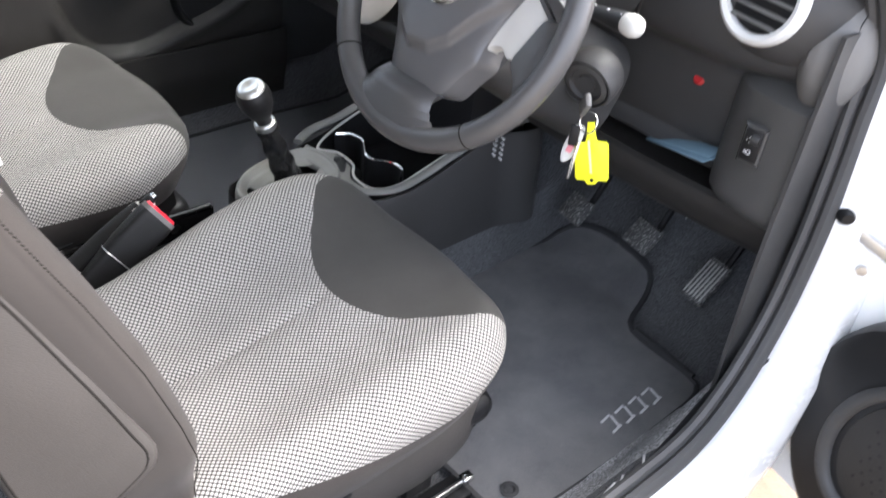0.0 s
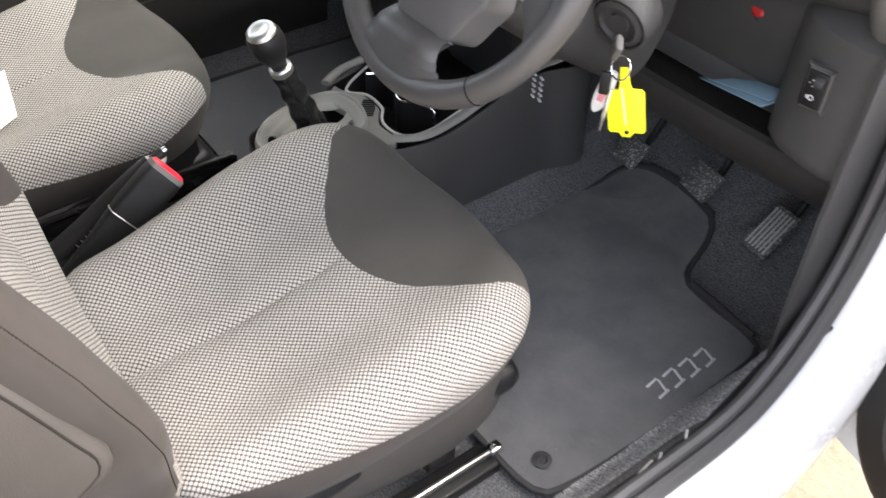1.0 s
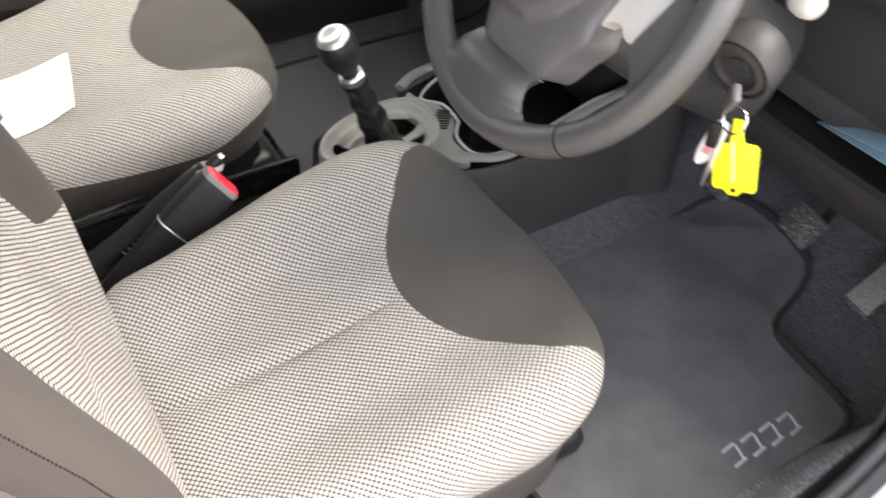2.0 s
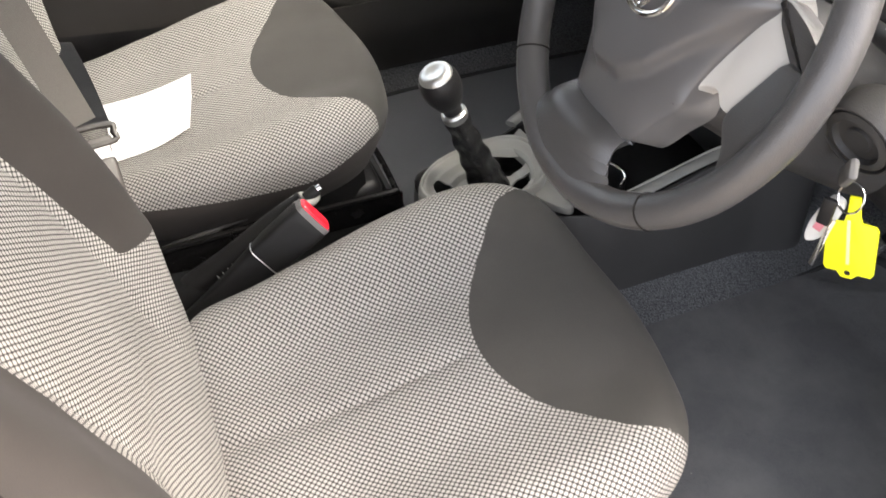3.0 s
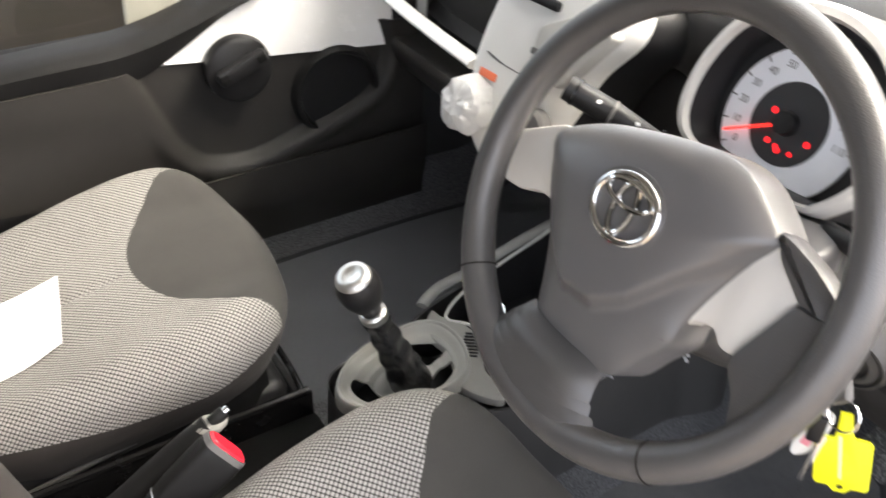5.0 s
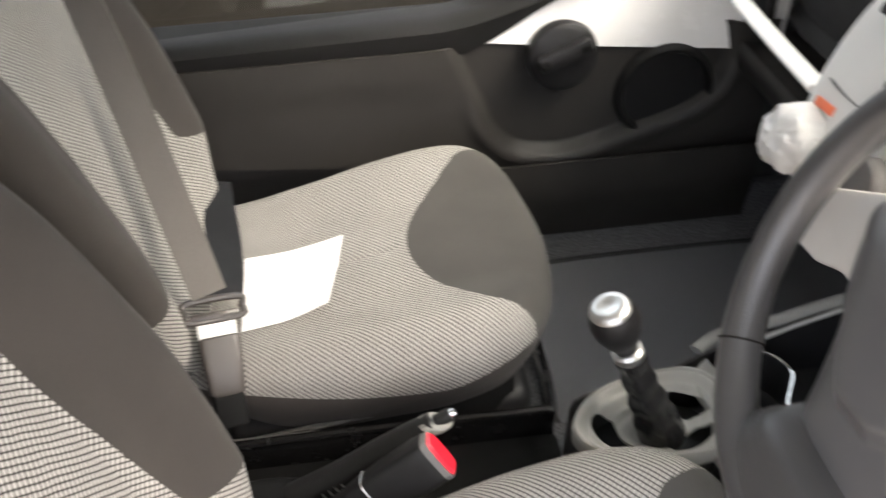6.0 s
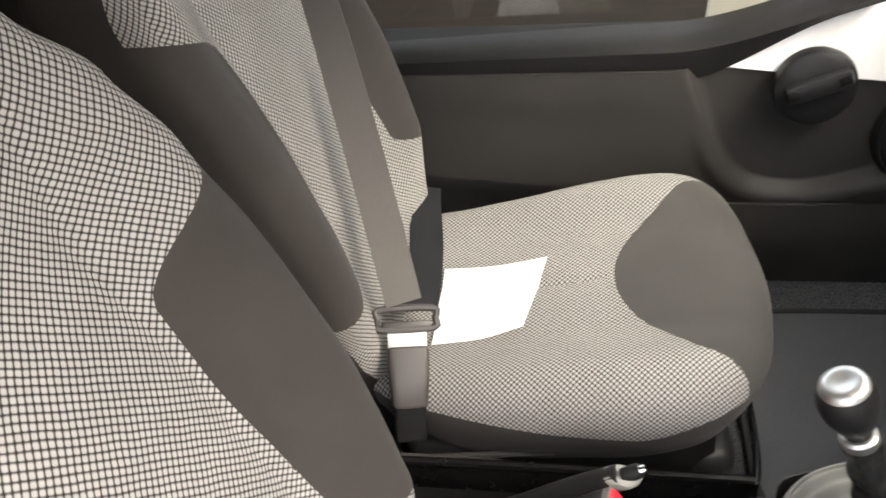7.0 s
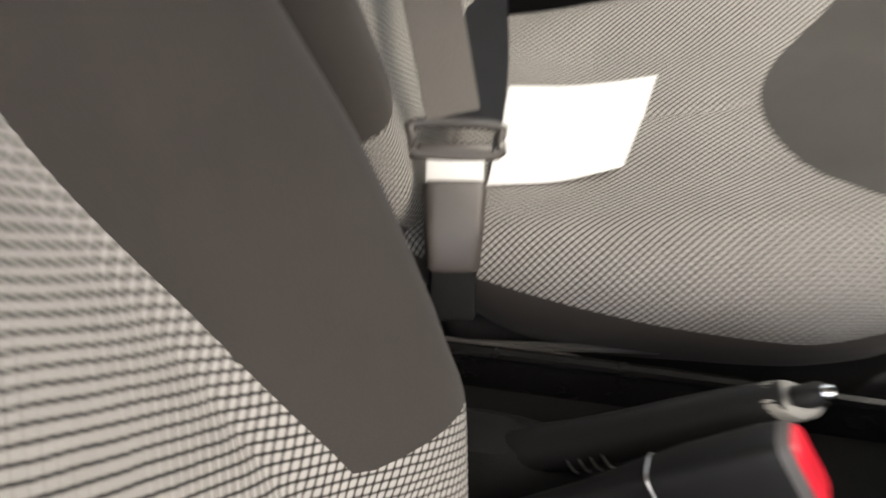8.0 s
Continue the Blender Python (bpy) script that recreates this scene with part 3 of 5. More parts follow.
def build_seat(at, label, outer):
    """A bucket seat; its origin is the point of the dark panel on the cushion. outer: +1 when its door is on the +x side."""
    global lean, inner_rise, panel_low
    panel_low = 0.149 if outer > 0 else 0.135
    lean = 0.0 if outer > 0 else 0.018
    inner_rise = 0.013 if outer > 0 else 0.0
    seat = thing("bucket_seat", at, label, "seat", "front seats")
    o = Vector(at)

    def put(name, bm, mat, lab="", parent=seat, ang=50):
        bmesh.ops.translate(bm, vec=o, verts=bm.verts)
        return part(name, bm, mat, parent, lab, ang)

    c = cushion_mesh()
    cut_along(c, dark_front)
    hem = lambda p: p.z + 0.056 - 0.034 * smooth(0.02, 0.14, p.y) * smooth(0.10, 0.20, abs(p.x))
    cut_along(c, hem)
    low = lambda p: hem(p) < 0
    bmesh.ops.recalc_face_normals(c, faces=c.faces)
    put("cushion_cover", add_uv(split_off(c, lambda p: dark_front(p) < 0 and not low(p)), cushion_uv), NET, "pale woven net seat cover")
    put("cushion_panel", split_off(c, lambda p: dark_front(p) >= 0 and not low(p)), CLOTH, "plain dark grey front panel")
    put("cushion_band", split_off(c, low), CLOTH_SIDE, "dark grey lower band")
    c.free()
    b = back_mesh()
    cut_along(b, is_back)
    cut_along(b, bolster_panel)
    bmesh.ops.recalc_face_normals(b, faces=b.faces)
    plain = lambda p: bolster_panel(p) >= 0 or (outer > 0 and p.z < 0.16 and p.x > 0.20)
    put("back_cover", add_uv(split_off(b, lambda p: is_back(p) < 0 and not plain(p)), back_uv), NET, "pale woven net backrest cover")
    side = split_off(b, lambda p: is_back(p) < 0 and plain(p))
    put("bolster", split_off(side, lambda p: p.x > 0), CLOTH_SIDE, "plain dark side bolster")
    put("bolster", split_off(side, lambda p: p.x < 0), CLOTH_SIDE, "plain dark side bolster")
    side.free()
    # the passenger's shell is coloured darker for the shade between the seats
    put("back_shell", split_off(b, lambda p: is_back(p) >= 0), CLOTH_SIDE if outer > 0 else DOORCARD, "grey cloth back and flanks, shade coloured into the passenger's")
    b.free()
    # piping along the outer flank
    for s in (outer,):
        path = [V(s * (lerp_table(W_TAB, h) + 0.0005), back_y(h) + bolster(h) - 0.0135, h) for h in np.linspace(0.02, 0.52, 281)]
        put("seam", joined(*[tube(path[i:i + 2], 0.0008, 5) for i in range(0, 280, 2)]), STITCH, "dark stitched seam")
    # moulded cover on the outer flank
    ol = spline([(-0.375, 0.20), (-0.363, 0.165), (-0.375, 0.142), (-0.44, 0.115), (-0.475, 0.15), (-0.515, 0.38), (-0.505, 0.43), (-0.47, 0.42), (-0.411, 0.29)], 70, True)
    m = Matrix(((0, 0, outer, outer * 0.252), (1, 0, 0, 0), (0, 1, 0, 0), (0, 0, 0, 1)))
    base = [(y + (0.0 if outer > 0 else 0.02), h) for y, h in ol]
    cover = put("airbag_cover", slab(base, 0.022, 0.009, m @ pose(0, 0, 0.0065)), COVER, "grey moulded flank cover")
    cc = sum((Vector(p) for p in base), Vector((0, 0))) / len(base)
    inner = [(cc.x + (y - cc.x) * 0.86, cc.y + (h - cc.y) * 0.93) for y, h in base]
    put("cover_panel", slab(inner, 0.004, 0.0015, m @ pose(0, 0, 0.0075)), COVER, parent=cover)
    put("cover_groove", tube([m @ V(y, h, 0.0066) for y, h in inner], 0.0013, 6, closed=True), STITCH, parent=cover)
    # base: side valance, frame, rails
    for s in (-1, 1):
        side = [o for o in OUTLINE if o.x * s > 0.10 and -0.30 < o.y < 0.125]
        side.sort(key=lambda q: (q.y, -abs(q.x)))
        skirt = [[V(o.x - s * e, o.y, z) for o in side] for e, z in ((0.040, -0.075), (0.034, -0.095), (0.028, -0.115), (0.026, -0.15), (0.034, -0.20), (0.052, -0.240))]
        # lit grey on the driver's door side; elsewhere black stands for shade
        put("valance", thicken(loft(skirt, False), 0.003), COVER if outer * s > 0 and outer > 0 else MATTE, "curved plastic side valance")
        put("rail", block(0.008, 0.50, 0.012, 0.003, pose(s * 0.206, -0.145, -0.285)), STEEL, "bare steel seat rail")
        put("rail_base", block(0.046, 0.52, 0.022, 0.004, pose(s * 0.202, -0.15, -0.305)), BLACK)
        put("rail_end", block(0.018, 0.022, 0.014, 0.004, pose(s * 0.206, 0.112, -0.281)), CHROME, "bright rail end")
        put("foot", block(0.03, 0.05, 0.12, 0.004, pose(s * 0.175, 0.03, -0.215)), BLACK)
        put("foot", block(0.03, 0.05, 0.12, 0.004, pose(s * 0.175, -0.22, -0.215)), BLACK)
    put("pan", block(0.42, 0.42, 0.05, 0.02, pose(0, -0.06, -0.145)), BLACK)
    bar = [(-0.13, 0.13, -0.27), (-0.12, 0.20, -0.265), (0.12, 0.20, -0.265), (0.13, 0.13, -0.27)]
    put("slide_bar", tube(spline(bar, 30), 0.006, 8), GLOSS, "black adjuster bar")
    return seat


DRIVER = build_seat((0.333, 0.30, 0.56), "pale net and dark grey cloth driver's seat beside the open door", 1)
PASSENGER = build_seat((-0.336, 0.176, 0.56), "pale net and dark cloth passenger seat under a fastened belt", -1)
KNOB = thing("recliner_knob", (0.585, 0.0, 0.60), "small grey round seat recliner knob", "knob")
part("cap", lathe([(0.0, 0.0), (0.02, 0.0), (0.02, 0.016), (0.014, 0.02), (0, 0.021)], 20, Matrix.Translation((0.578, -0.02, 0.575)) @ pose(0, 0, 0, 0, 90, 0)), GREY, KNOB)
BENCH = thing("rear_bench", (0, -0.9, 0.33), "dark cloth rear bench behind the front seats", "bench seat")
part("seat", block(1.2, 0.46, 0.14, 0.04, pose(0, -0.80, 0.46, 6)), CLOTH, BENCH)
part("backrest", block(1.2, 0.12, 0.55, 0.04, pose(0, -1.12, 0.76, -14)), CLOTH, BENCH)


# ---- floor mats ----
DM = spline([(0.16, 0.42), (0.30, 0.415), (0.49, 0.42), (0.60, 0.425), (0.632, 0.46), (0.641, 0.60), (0.640, 0.80), (0.632, 0.895), (0.60, 0.918), (0.51, 0.922), (0.455, 0.930), (0.430, 0.958), (0.412, 1.015), (0.398, 1.05), (0.365, 1.072), (0.25, 1.08), (0.175, 1.06), (0.150, 0.99), (0.143, 0.80), (0.147, 0.55)], 90, True)


def mat_lift(bm):
    for v in bm.verts:
        v.co.z += 0.42 * smooth(0.98, 1.45, v.co.y)
    return bm


MATD = thing("floor_mat", (0.45, 0.7, 0.236), "charcoal pile driver's floor mat with bound edge", "floor mat", "floor mats")


def fill(outline, z, step=0.02):
    """A flat sheet filling an outline."""
    bm = bmesh.new()
    vs = [bm.verts.new((p[0], p[1], z)) for p in outline]
    bm.faces.new(vs)
    bmesh.ops.triangulate(bm, faces=bm.faces)
    bmesh.ops.subdivide_edges(bm, edges=bm.edges, cuts=3)
    return bm


part("mat_sheet", mat_lift(thicken(fill(DM, 0.247), 0.008)), MAT, MATD)
part("binding", mat_lift(tube([V(p[0], p[1], 0.248) for p in DM], 0.0055, 8, 0.0045, closed=True)), MATEDGE, MATD, "black bound edge")
part("eyelet", lathe([(0.007, 0.0), (0.014, 0.0), (0.015, 0.003), (0.009, 0.0045), (0.006, 0.001), (0.0, 0.001)], 24, Matrix.Translation((0.581, 0.47, 0.2475))), MATEDGE, MATD, "black fixing eyelet")
part("heel_ridge", mat_lift(tube(spline([(0.46, 0.933, 0.25), (0.53, 0.926, 0.252), (0.605, 0.921, 0.25)], 20), 0.007, 8)), MATEDGE, MATD)
# the maker's lettering, kept as four plain bars
for i in range(4):
    y = 0.709 + 0.037 * i
    part("badge_bar", joined(*[block(0.0045, 0.026, 0.002, 0.0008, pose(0.588 + dx, y, 0.2482, 0, 0, 8)) for dx in (-0.014, 0.013)], block(0.026, 0.0045, 0.002, 0.0008, pose(0.588, y + 0.010, 0.2482, 0, 0, -14))), PRINT, MATD, "pale grey badge bar")
PM = spline([(-0.19, 0.41), (-0.36, 0.385), (-0.58, 0.39), (-0.63, 0.43), (-0.64, 0.70), (-0.63, 0.95), (-0.59, 1.12), (-0.37, 1.15), (-0.20, 1.12), (-0.165, 0.95), (-0.165, 0.60)], 80, True)
MATP = thing("floor_mat", (-0.45, 0.7, 0.236), "charcoal pile passenger floor mat, empty and clean", "floor mat", "floor mats")
part("mat_sheet", mat_lift(thicken(fill(PM, 0.247), 0.008)), MATDARK, MATP)
part("binding", mat_lift(tube([V(p[0], p[1], 0.247) for p in PM], 0.006, 8, 0.0045, closed=True)), MATEDGE, MATP, "black bound edge")


# ---- centre console ----
CON = thing("centre_console", (0, 0.55, 0.42), "dark centre console with pale grey trim and two cup holders", "console")
CONZ = 0.508


def con_z(y):
    return CONZ + 0.05 * smooth(0.62, 0.86, y)


def shift(bm):
    """Sets the console at its place on the tunnel."""
    bmesh.ops.translate(bm, vec=(-0.008, -0.033, 0), verts=bm.verts)
    return bm


# side walls of the console, from the tunnel to its top
rim_ol = spline([(-0.03, 0.382), (0.03, 0.38), (0.072, 0.41), (0.090, 0.48), (0.128, 0.555), (0.142, 0.62), (0.143, 0.72), (0.142, 0.85), (0.14, 0.97), (-0.135, 0.97), (-0.132, 0.80), (-0.122, 0.67), (-0.10, 0.58), (-0.075, 0.52), (-0.055, 0.42)], 110, True)
part("body", shift(loft([[V(p[0] * 1.14, p[1] - 0.006, 0.358) for p in rim_ol], [V(p[0] * 1.10, p[1] - 0.004, 0.42) for p in rim_ol], [V(p[0] * 1.03, p[1], con_z(p[1]) - 0.012) for p in rim_ol], [V(p[0], p[1], con_z(p[1]) - 0.003) for p in rim_ol], [V(p[0] * 0.96, p[1], con_z(p[1]) - 0.004) for p in rim_ol]], True, (True, False))), DASH, CON, "dark grained console body")
# cup well: a sunk black tray with its pale rim, and the wavy divider
well = spline([(p[0] + 0.008, p[1] + 0.033) for p in [(-0.07, 0.553), (-0.112, 0.628), (-0.120, 0.75), (-0.122, 0.915), (0.108, 0.915), (0.110, 0.75), (0.108, 0.66), (0.111, 0.605), (0.106, 0.568), (0.087, 0.551), (0.052, 0.550), (0.030, 0.561), (0.012, 0.574), (-0.036, 0.575)]], 110, True)
part("well", shift(loft([[V(p[0] * 0.9, p[1] * 0.96 + 0.03, CONZ - 0.075) for p in well], [V(p[0] * 0.97, p[1], CONZ - 0.07) for p in well], [V(p[0], p[1], con_z(p[1]) - 0.001) for p in well]], True, (True, False))), BLACK, CON, "black sunk tray")
part("well_rim", shift(tube([V(p[0], p[1], con_z(p[1]) + 0.001) for p in well], 0.0026, 8, closed=True)), LIGHTGREY, CON, "pale grey rim")
top_a = spline([(0.066, 0.530), (0.098, 0.545), (0.118, 0.566), (0.100, 0.578), (0.060, 0.577), (0.036, 0.590), (0.018, 0.602), (-0.03, 0.603), (-0.066, 0.582), (-0.085, 0.575), (-0.05, 0.545), (0.0, 0.55), (0.04, 0.54)], 90, True)
part("deck", shift(slab(top_a, 0.012, 0.004, Matrix.Translation((0, 0, CONZ + 0.002)))), DECK, CON, "grey plastic deck")
for s in (-1, 1):
    edge = [V(s * a, y, con_z(y) + 0.001) for a, y in ((0.100, 0.568), (0.112, 0.585), (0.127, 0.62), (0.128, 0.68), (0.128, 0.76), (0.127, 0.86), (0.126, 0.95))]
    part("side_rim", shift(tube(spline(edge, 30), 0.0095, 10, 0.005)), DECK, CON, "grey side rim")
wave = spline([(p[0] + 0.008, p[1] + 0.033) for p in [(-0.090, 0.608), (-0.076, 0.630), (-0.047, 0.638), (-0.020, 0.624), (0.002, 0.611), (0.021, 0.612), (0.038, 0.628), (0.059, 0.637), (0.080, 0.635), (0.095, 0.620)]], 70)
div = loft([[V(p[0], p[1] - 0.0025, CONZ - 0.06), V(p[0], p[1] - 0.0025, CONZ + 0.004), V(p[0], p[1] + 0.0025, CONZ + 0.004), V(p[0], p[1] + 0.0025, CONZ - 0.06)] for p in wave])
part("divider", shift(div), BLACK, CON, "wavy cup divider")
part("divider_edge", shift(tube([V(p[0], p[1], CONZ + 0.005) for p in wave], 0.0022, 8)), CHROME, CON, "bright wavy edge")
# grooved rest between gear lever and cups
for i in range(8):
    k = i - 3.5
    part("groove", block(0.0030, 0.026 - 0.002 * abs(k), 0.003, 0.001, pose(0.0065 * k * math.cos(radians(35)), 0.553 - 0.0065 * k * math.sin(radians(35)), CONZ + 0.0025, 0, 0, -35)), BLACK, CON)

GEAR = thing("gear_lever", (0, 0.48, CONZ), "black gear lever with chrome-topped ball knob and gaiter", "gear lever")
sur = spline([(-0.014, 0.352), (-0.048, 0.386), (-0.067, 0.44), (-0.071, 0.498), (-0.056, 0.530), (-0.02, 0.541), (0.02, 0.534), (0.050, 0.514), (0.062, 0.482), (0.058, 0.42), (0.045, 0.37), (0.018, 0.347)], 70, True)
sc = Vector((-0.004, 0.446))
rings = []
for k, dz in ((1.04, -0.006), (1.035, 0.006), (1.02, 0.012), (1.0, 0.0145), (0.975, 0.0145), (0.955, 0.012), (0.945, 0.004)):
    rings.append([V(sc.x + (p[0] - sc.x) * k, sc.y + (p[1] - sc.y) * k, CONZ + dz) for p in sur])
part("surround", loft(rings, True, (False, False)), RINGGREY, GEAR, "pale grey oval surround")
def gear_hole(p):
    """Above zero inside the three openings of the dished plate."""
    x, y = (p.x - sc.x) / 0.066, (p.y - sc.y) / 0.096
    rho, ang = math.hypot(x, y), math.degrees(math.atan2(y, x)) % 360
    return max(1 - ((rho - 0.63) / 0.18) ** 4 - ((ang - a) / w) ** 4 for a, w in ((42, 31), (127, 30), (292, 46)))


dish = loft([[V(sc.x + (p[0] - sc.x) * k, sc.y + (p[1] - sc.y) * k, CONZ + lerp_table(((0.2, -0.026), (0.45, -0.018), (0.6, -0.010), (0.8, 0.001), (0.96, 0.011)), k)) for p in sur] for k in np.linspace(0.96, 0.25, 36)], True, (False, True))
cut_along(dish, gear_hole)
part("dish", thicken(split_off(dish, lambda p: gear_hole(p) < 0), 0.003), RINGGREY, GEAR, "mid grey dished plate with three openings")
dish.free()
part("inset", slab([(sc.x + (p[0] - sc.x) * 0.90, sc.y + (p[1] - sc.y) * 0.90) for p in sur], 0.01, 0.002, Matrix.Translation((0, 0, CONZ - 0.05))), BLACK, GEAR)
B0, B1 = V(0.000, 0.447, CONZ + 0.002), V(0.0084, 0.395, 0.648)
ax = (B1 - B0)
gq = ax.to_track_quat("Z", "Y").to_matrix().to_4x4()
gm = Matrix.Translation(B0) @ gq
L = ax.length
rings = []
for i, t in enumerate(np.linspace(0, 1, 26)):
    r = 0.009 * (1 - t) ** 1.6 + 0.0158 + 0.0013 * math.sin(t * 22)
    rings.append([gm @ V(r * (1 + 0.10 * math.cos(4 * a + t * 2)) * math.cos(a), r * (1 + 0.10 * math.cos(4 * a + t * 2)) * math.sin(a), t * L * 0.93) for a in np.linspace(0, 2 * math.pi, 32, endpoint=False)])
part("boot", lathe([(0.030, -0.03), (0.028, -0.012), (0.026, 0.0), (0.0245, 0.012), (0.020, 0.022)], 32, gm), GAITER, GEAR, "black boot at the foot of the lever")
part("gaiter", loft(rings), GAITER, GEAR, "black folded gaiter")
part("collar", lathe([(0.0160, L * 0.905), (0.0180, L * 0.915), (0.0180, L * 0.98), (0.0150, L * 1.0)], 24, gm), SATIN, GEAR, "bright collar ring")
part("knob", lathe([(0.0125, L * 0.99), (0.0135, L + 0.008), (0.0195, L + 0.018), (0.0262, L + 0.036), (0.0280, L + 0.050), (0.0268, L + 0.061), (0.0225, L + 0.069), (0.0, L + 0.069)], 32, gm), BLACK, GEAR, "black ball knob")
part("knob_cap", lathe([(0.0236, L + 0.0655), (0.0222, L + 0.0715), (0.018, L + 0.0755), (0.012, L + 0.076), (0.0075, L + 0.0745), (0.0, L + 0.074)], 32, gm), SATIN, GEAR, "bright silver knob cap")

# ---- handbrake and belt buckle ----
def frame_along(a, b, up=(0, 0, 1)):
    a, b = Vector(a), Vector(b)
    z = (b - a).normalized()
    x = Vector(up).cross(z).normalized()
    y = z.cross(x)
    m = Matrix((x, y, z)).transposed().to_4x4()
    m.translation = a
    return m


HB = thing("handbrake", (-0.02, 0.08, 0.43), "black handbrake lever with grey end and push button", "handbrake")
hp = spline([(0.010, -0.11, 0.425), (0.010, -0.03, 0.447), (0.009, 0.055, 0.485), (0.006, 0.12, 0.523), (0.003, 0.178, 0.556)], 36)
part("lever", tube(hp, lambda t: (0.0150 + 0.0035 * math.sin(t * 3)) * (1 - 0.10 * smooth(0.9, 1.0, t)), 20), GRIP, HB, "matt black grip")
for i in range(4):
    q = frame_along(hp[18 + i] + V(0, 0, -0.004), hp[20 + i] + V(0, 0, -0.004))
    part("grip_rib", tube([q @ V(0.0188 * math.cos(a), 0.0188 * math.sin(a), 0.0) for a in np.linspace(1.4, 3.7, 14)], 0.0012, 6), SATIN, HB, "bright grip rib")
hd = (hp[-1] - hp[-4]).normalized().to_track_quat("Z", "Y").to_matrix().to_4x4()
hm = Matrix.Translation(hp[-1]) @ hd
part("end_cap", loft([[hm @ V(r * math.cos(a), r * math.sin(a), z - 0.012 * math.sin(a)) for a in np.linspace(0, 2 * math.pi, 24, endpoint=False)] for r, z in ((0.0142, -0.006), (0.0148, -0.002), (0.0142, 0.005), (0.011, 0.009), (0.008, 0.010))]), RINGGREY, HB, "pale grey slanted end cap")
part("button", lathe([(0.0085, 0.004), (0.0085, 0.022), (0.0075, 0.024), (0, 0.024)], 16, hm), GRIP, HB, "black push button")
part("button_tip", lathe([(0.0055, 0.022), (0.0055, 0.028), (0.0045, 0.030), (0, 0.0305)], 16, hm), CHROME, HB, "bright button tip")
# brake boot and tray base carry the shade between the seats as black
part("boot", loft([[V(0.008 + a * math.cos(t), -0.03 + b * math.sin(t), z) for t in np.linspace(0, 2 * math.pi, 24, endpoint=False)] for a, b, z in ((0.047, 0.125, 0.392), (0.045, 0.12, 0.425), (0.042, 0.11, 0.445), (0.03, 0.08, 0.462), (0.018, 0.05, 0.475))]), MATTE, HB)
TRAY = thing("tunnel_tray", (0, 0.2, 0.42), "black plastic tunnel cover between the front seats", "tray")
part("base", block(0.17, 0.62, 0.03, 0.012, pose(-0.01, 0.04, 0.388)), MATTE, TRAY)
for x in (-0.091, 0.072):
    part("wall", block(0.006, 0.60, 0.066, 0.002, pose(x, 0.045, 0.412)), GLOSS, TRAY, "glossy black side wall")
part("edge", tube(spline([(-0.09, -0.25, 0.445), (-0.092, 0.05, 0.448), (-0.092, 0.34, 0.446)], 20), 0.006, 8), GLOSS, TRAY)
part("ridge", tube(spline([(-0.108, -0.24, 0.424), (-0.104, -0.05, 0.427), (-0.101, 0.05, 0.428), (-0.100, 0.092, 0.422)], 30), lambda t: 0.0125 * (1 - smooth(0.8, 1.0, t) * 0.75), 12), DARKGREY, TRAY, "grey rounded side ridge")
part("lip", tube(spline([(-0.117, -0.20, 0.405), (-0.119, -0.05, 0.423), (-0.119, 0.09, 0.445), (-0.118, 0.20, 0.462), (-0.124, 0.245, 0.470)], 40), lambda t: 0.0045 * (1 - 0.6 * smooth(0.85, 1.0, t)), 8), DARKGREY, TRAY, "thin raised lip")
part("edge", tube(spline([(0.07, -0.25, 0.445), (0.072, 0.05, 0.448), (0.075, 0.34, 0.446)], 20), 0.006, 8), GLOSS, TRAY)


BK = thing("belt_buckle", (0.06, 0.06, 0.44), "black seat belt buckle with red release button", "belt buckle", "belt buckles")
bmx = frame_along((0.077, 0.010, 0.472), (0.0705, 0.170, 0.578), (1.0, 0.0, 0.35))
LB = 0.2


def buckle_ring(w, h, z):
    return [bmx @ V(w * math.copysign(abs(math.cos(a)) ** 0.45, math.cos(a)), h * math.copysign(abs(math.sin(a)) ** 0.45, math.sin(a)), z) for a in np.linspace(0, 2 * math.pi, 28, endpoint=False)]


part("sleeve", loft([buckle_ring(0.0150, 0.0070, -0.05), buckle_ring(0.0158, 0.0088, 0.0), buckle_ring(0.0194, 0.0106, 0.06), buckle_ring(0.0255, 0.0150, 0.115)]), GRIP, BK, "black plastic sleeve")
part("housing", loft([buckle_ring(0.0251, 0.0145, 0.113), buckle_ring(0.0273, 0.0163, 0.135), buckle_ring(0.0286, 0.0172, 0.185), buckle_ring(0.0277, 0.0163, 0.196), buckle_ring(0.0264, 0.0150, 0.198)]), GRIP, BK, "black buckle housing")
part("collar", loft([buckle_ring(0.0277, 0.0165, 0.196), buckle_ring(0.0273, 0.0160, 0.203), buckle_ring(0.0246, 0.0136, 0.2035)]), GREY, BK)
part("release", loft([buckle_ring(0.0251, 0.0141, 0.19), buckle_ring(0.0251, 0.0141, 0.2045), buckle_ring(0.0229, 0.0119, 0.207)]), RED, BK, "red release button")
part("housing_seam", tube([bmx @ V(0.0257 * math.copysign(abs(math.cos(a)) ** 0.45, math.cos(a)), 0.0152 * math.copysign(abs(math.sin(a)) ** 0.45, math.sin(a)), 0.114) for a in np.linspace(0, 2 * math.pi, 28, endpoint=False)], 0.0009, 6, closed=True), SATIN, BK, "thin bright seam")

# ---- steering wheel and column ----
TILT = 27.5
WC = V(0.347, 0.464, 0.964)
WM = Matrix.Translation(WC) @ pose(0, 0, 0, 90 - TILT, 0, 0)
SW = thing("steering_wheel", WC, "dark grey leather three-spoke steering wheel with chrome emblem", "steering wheel")


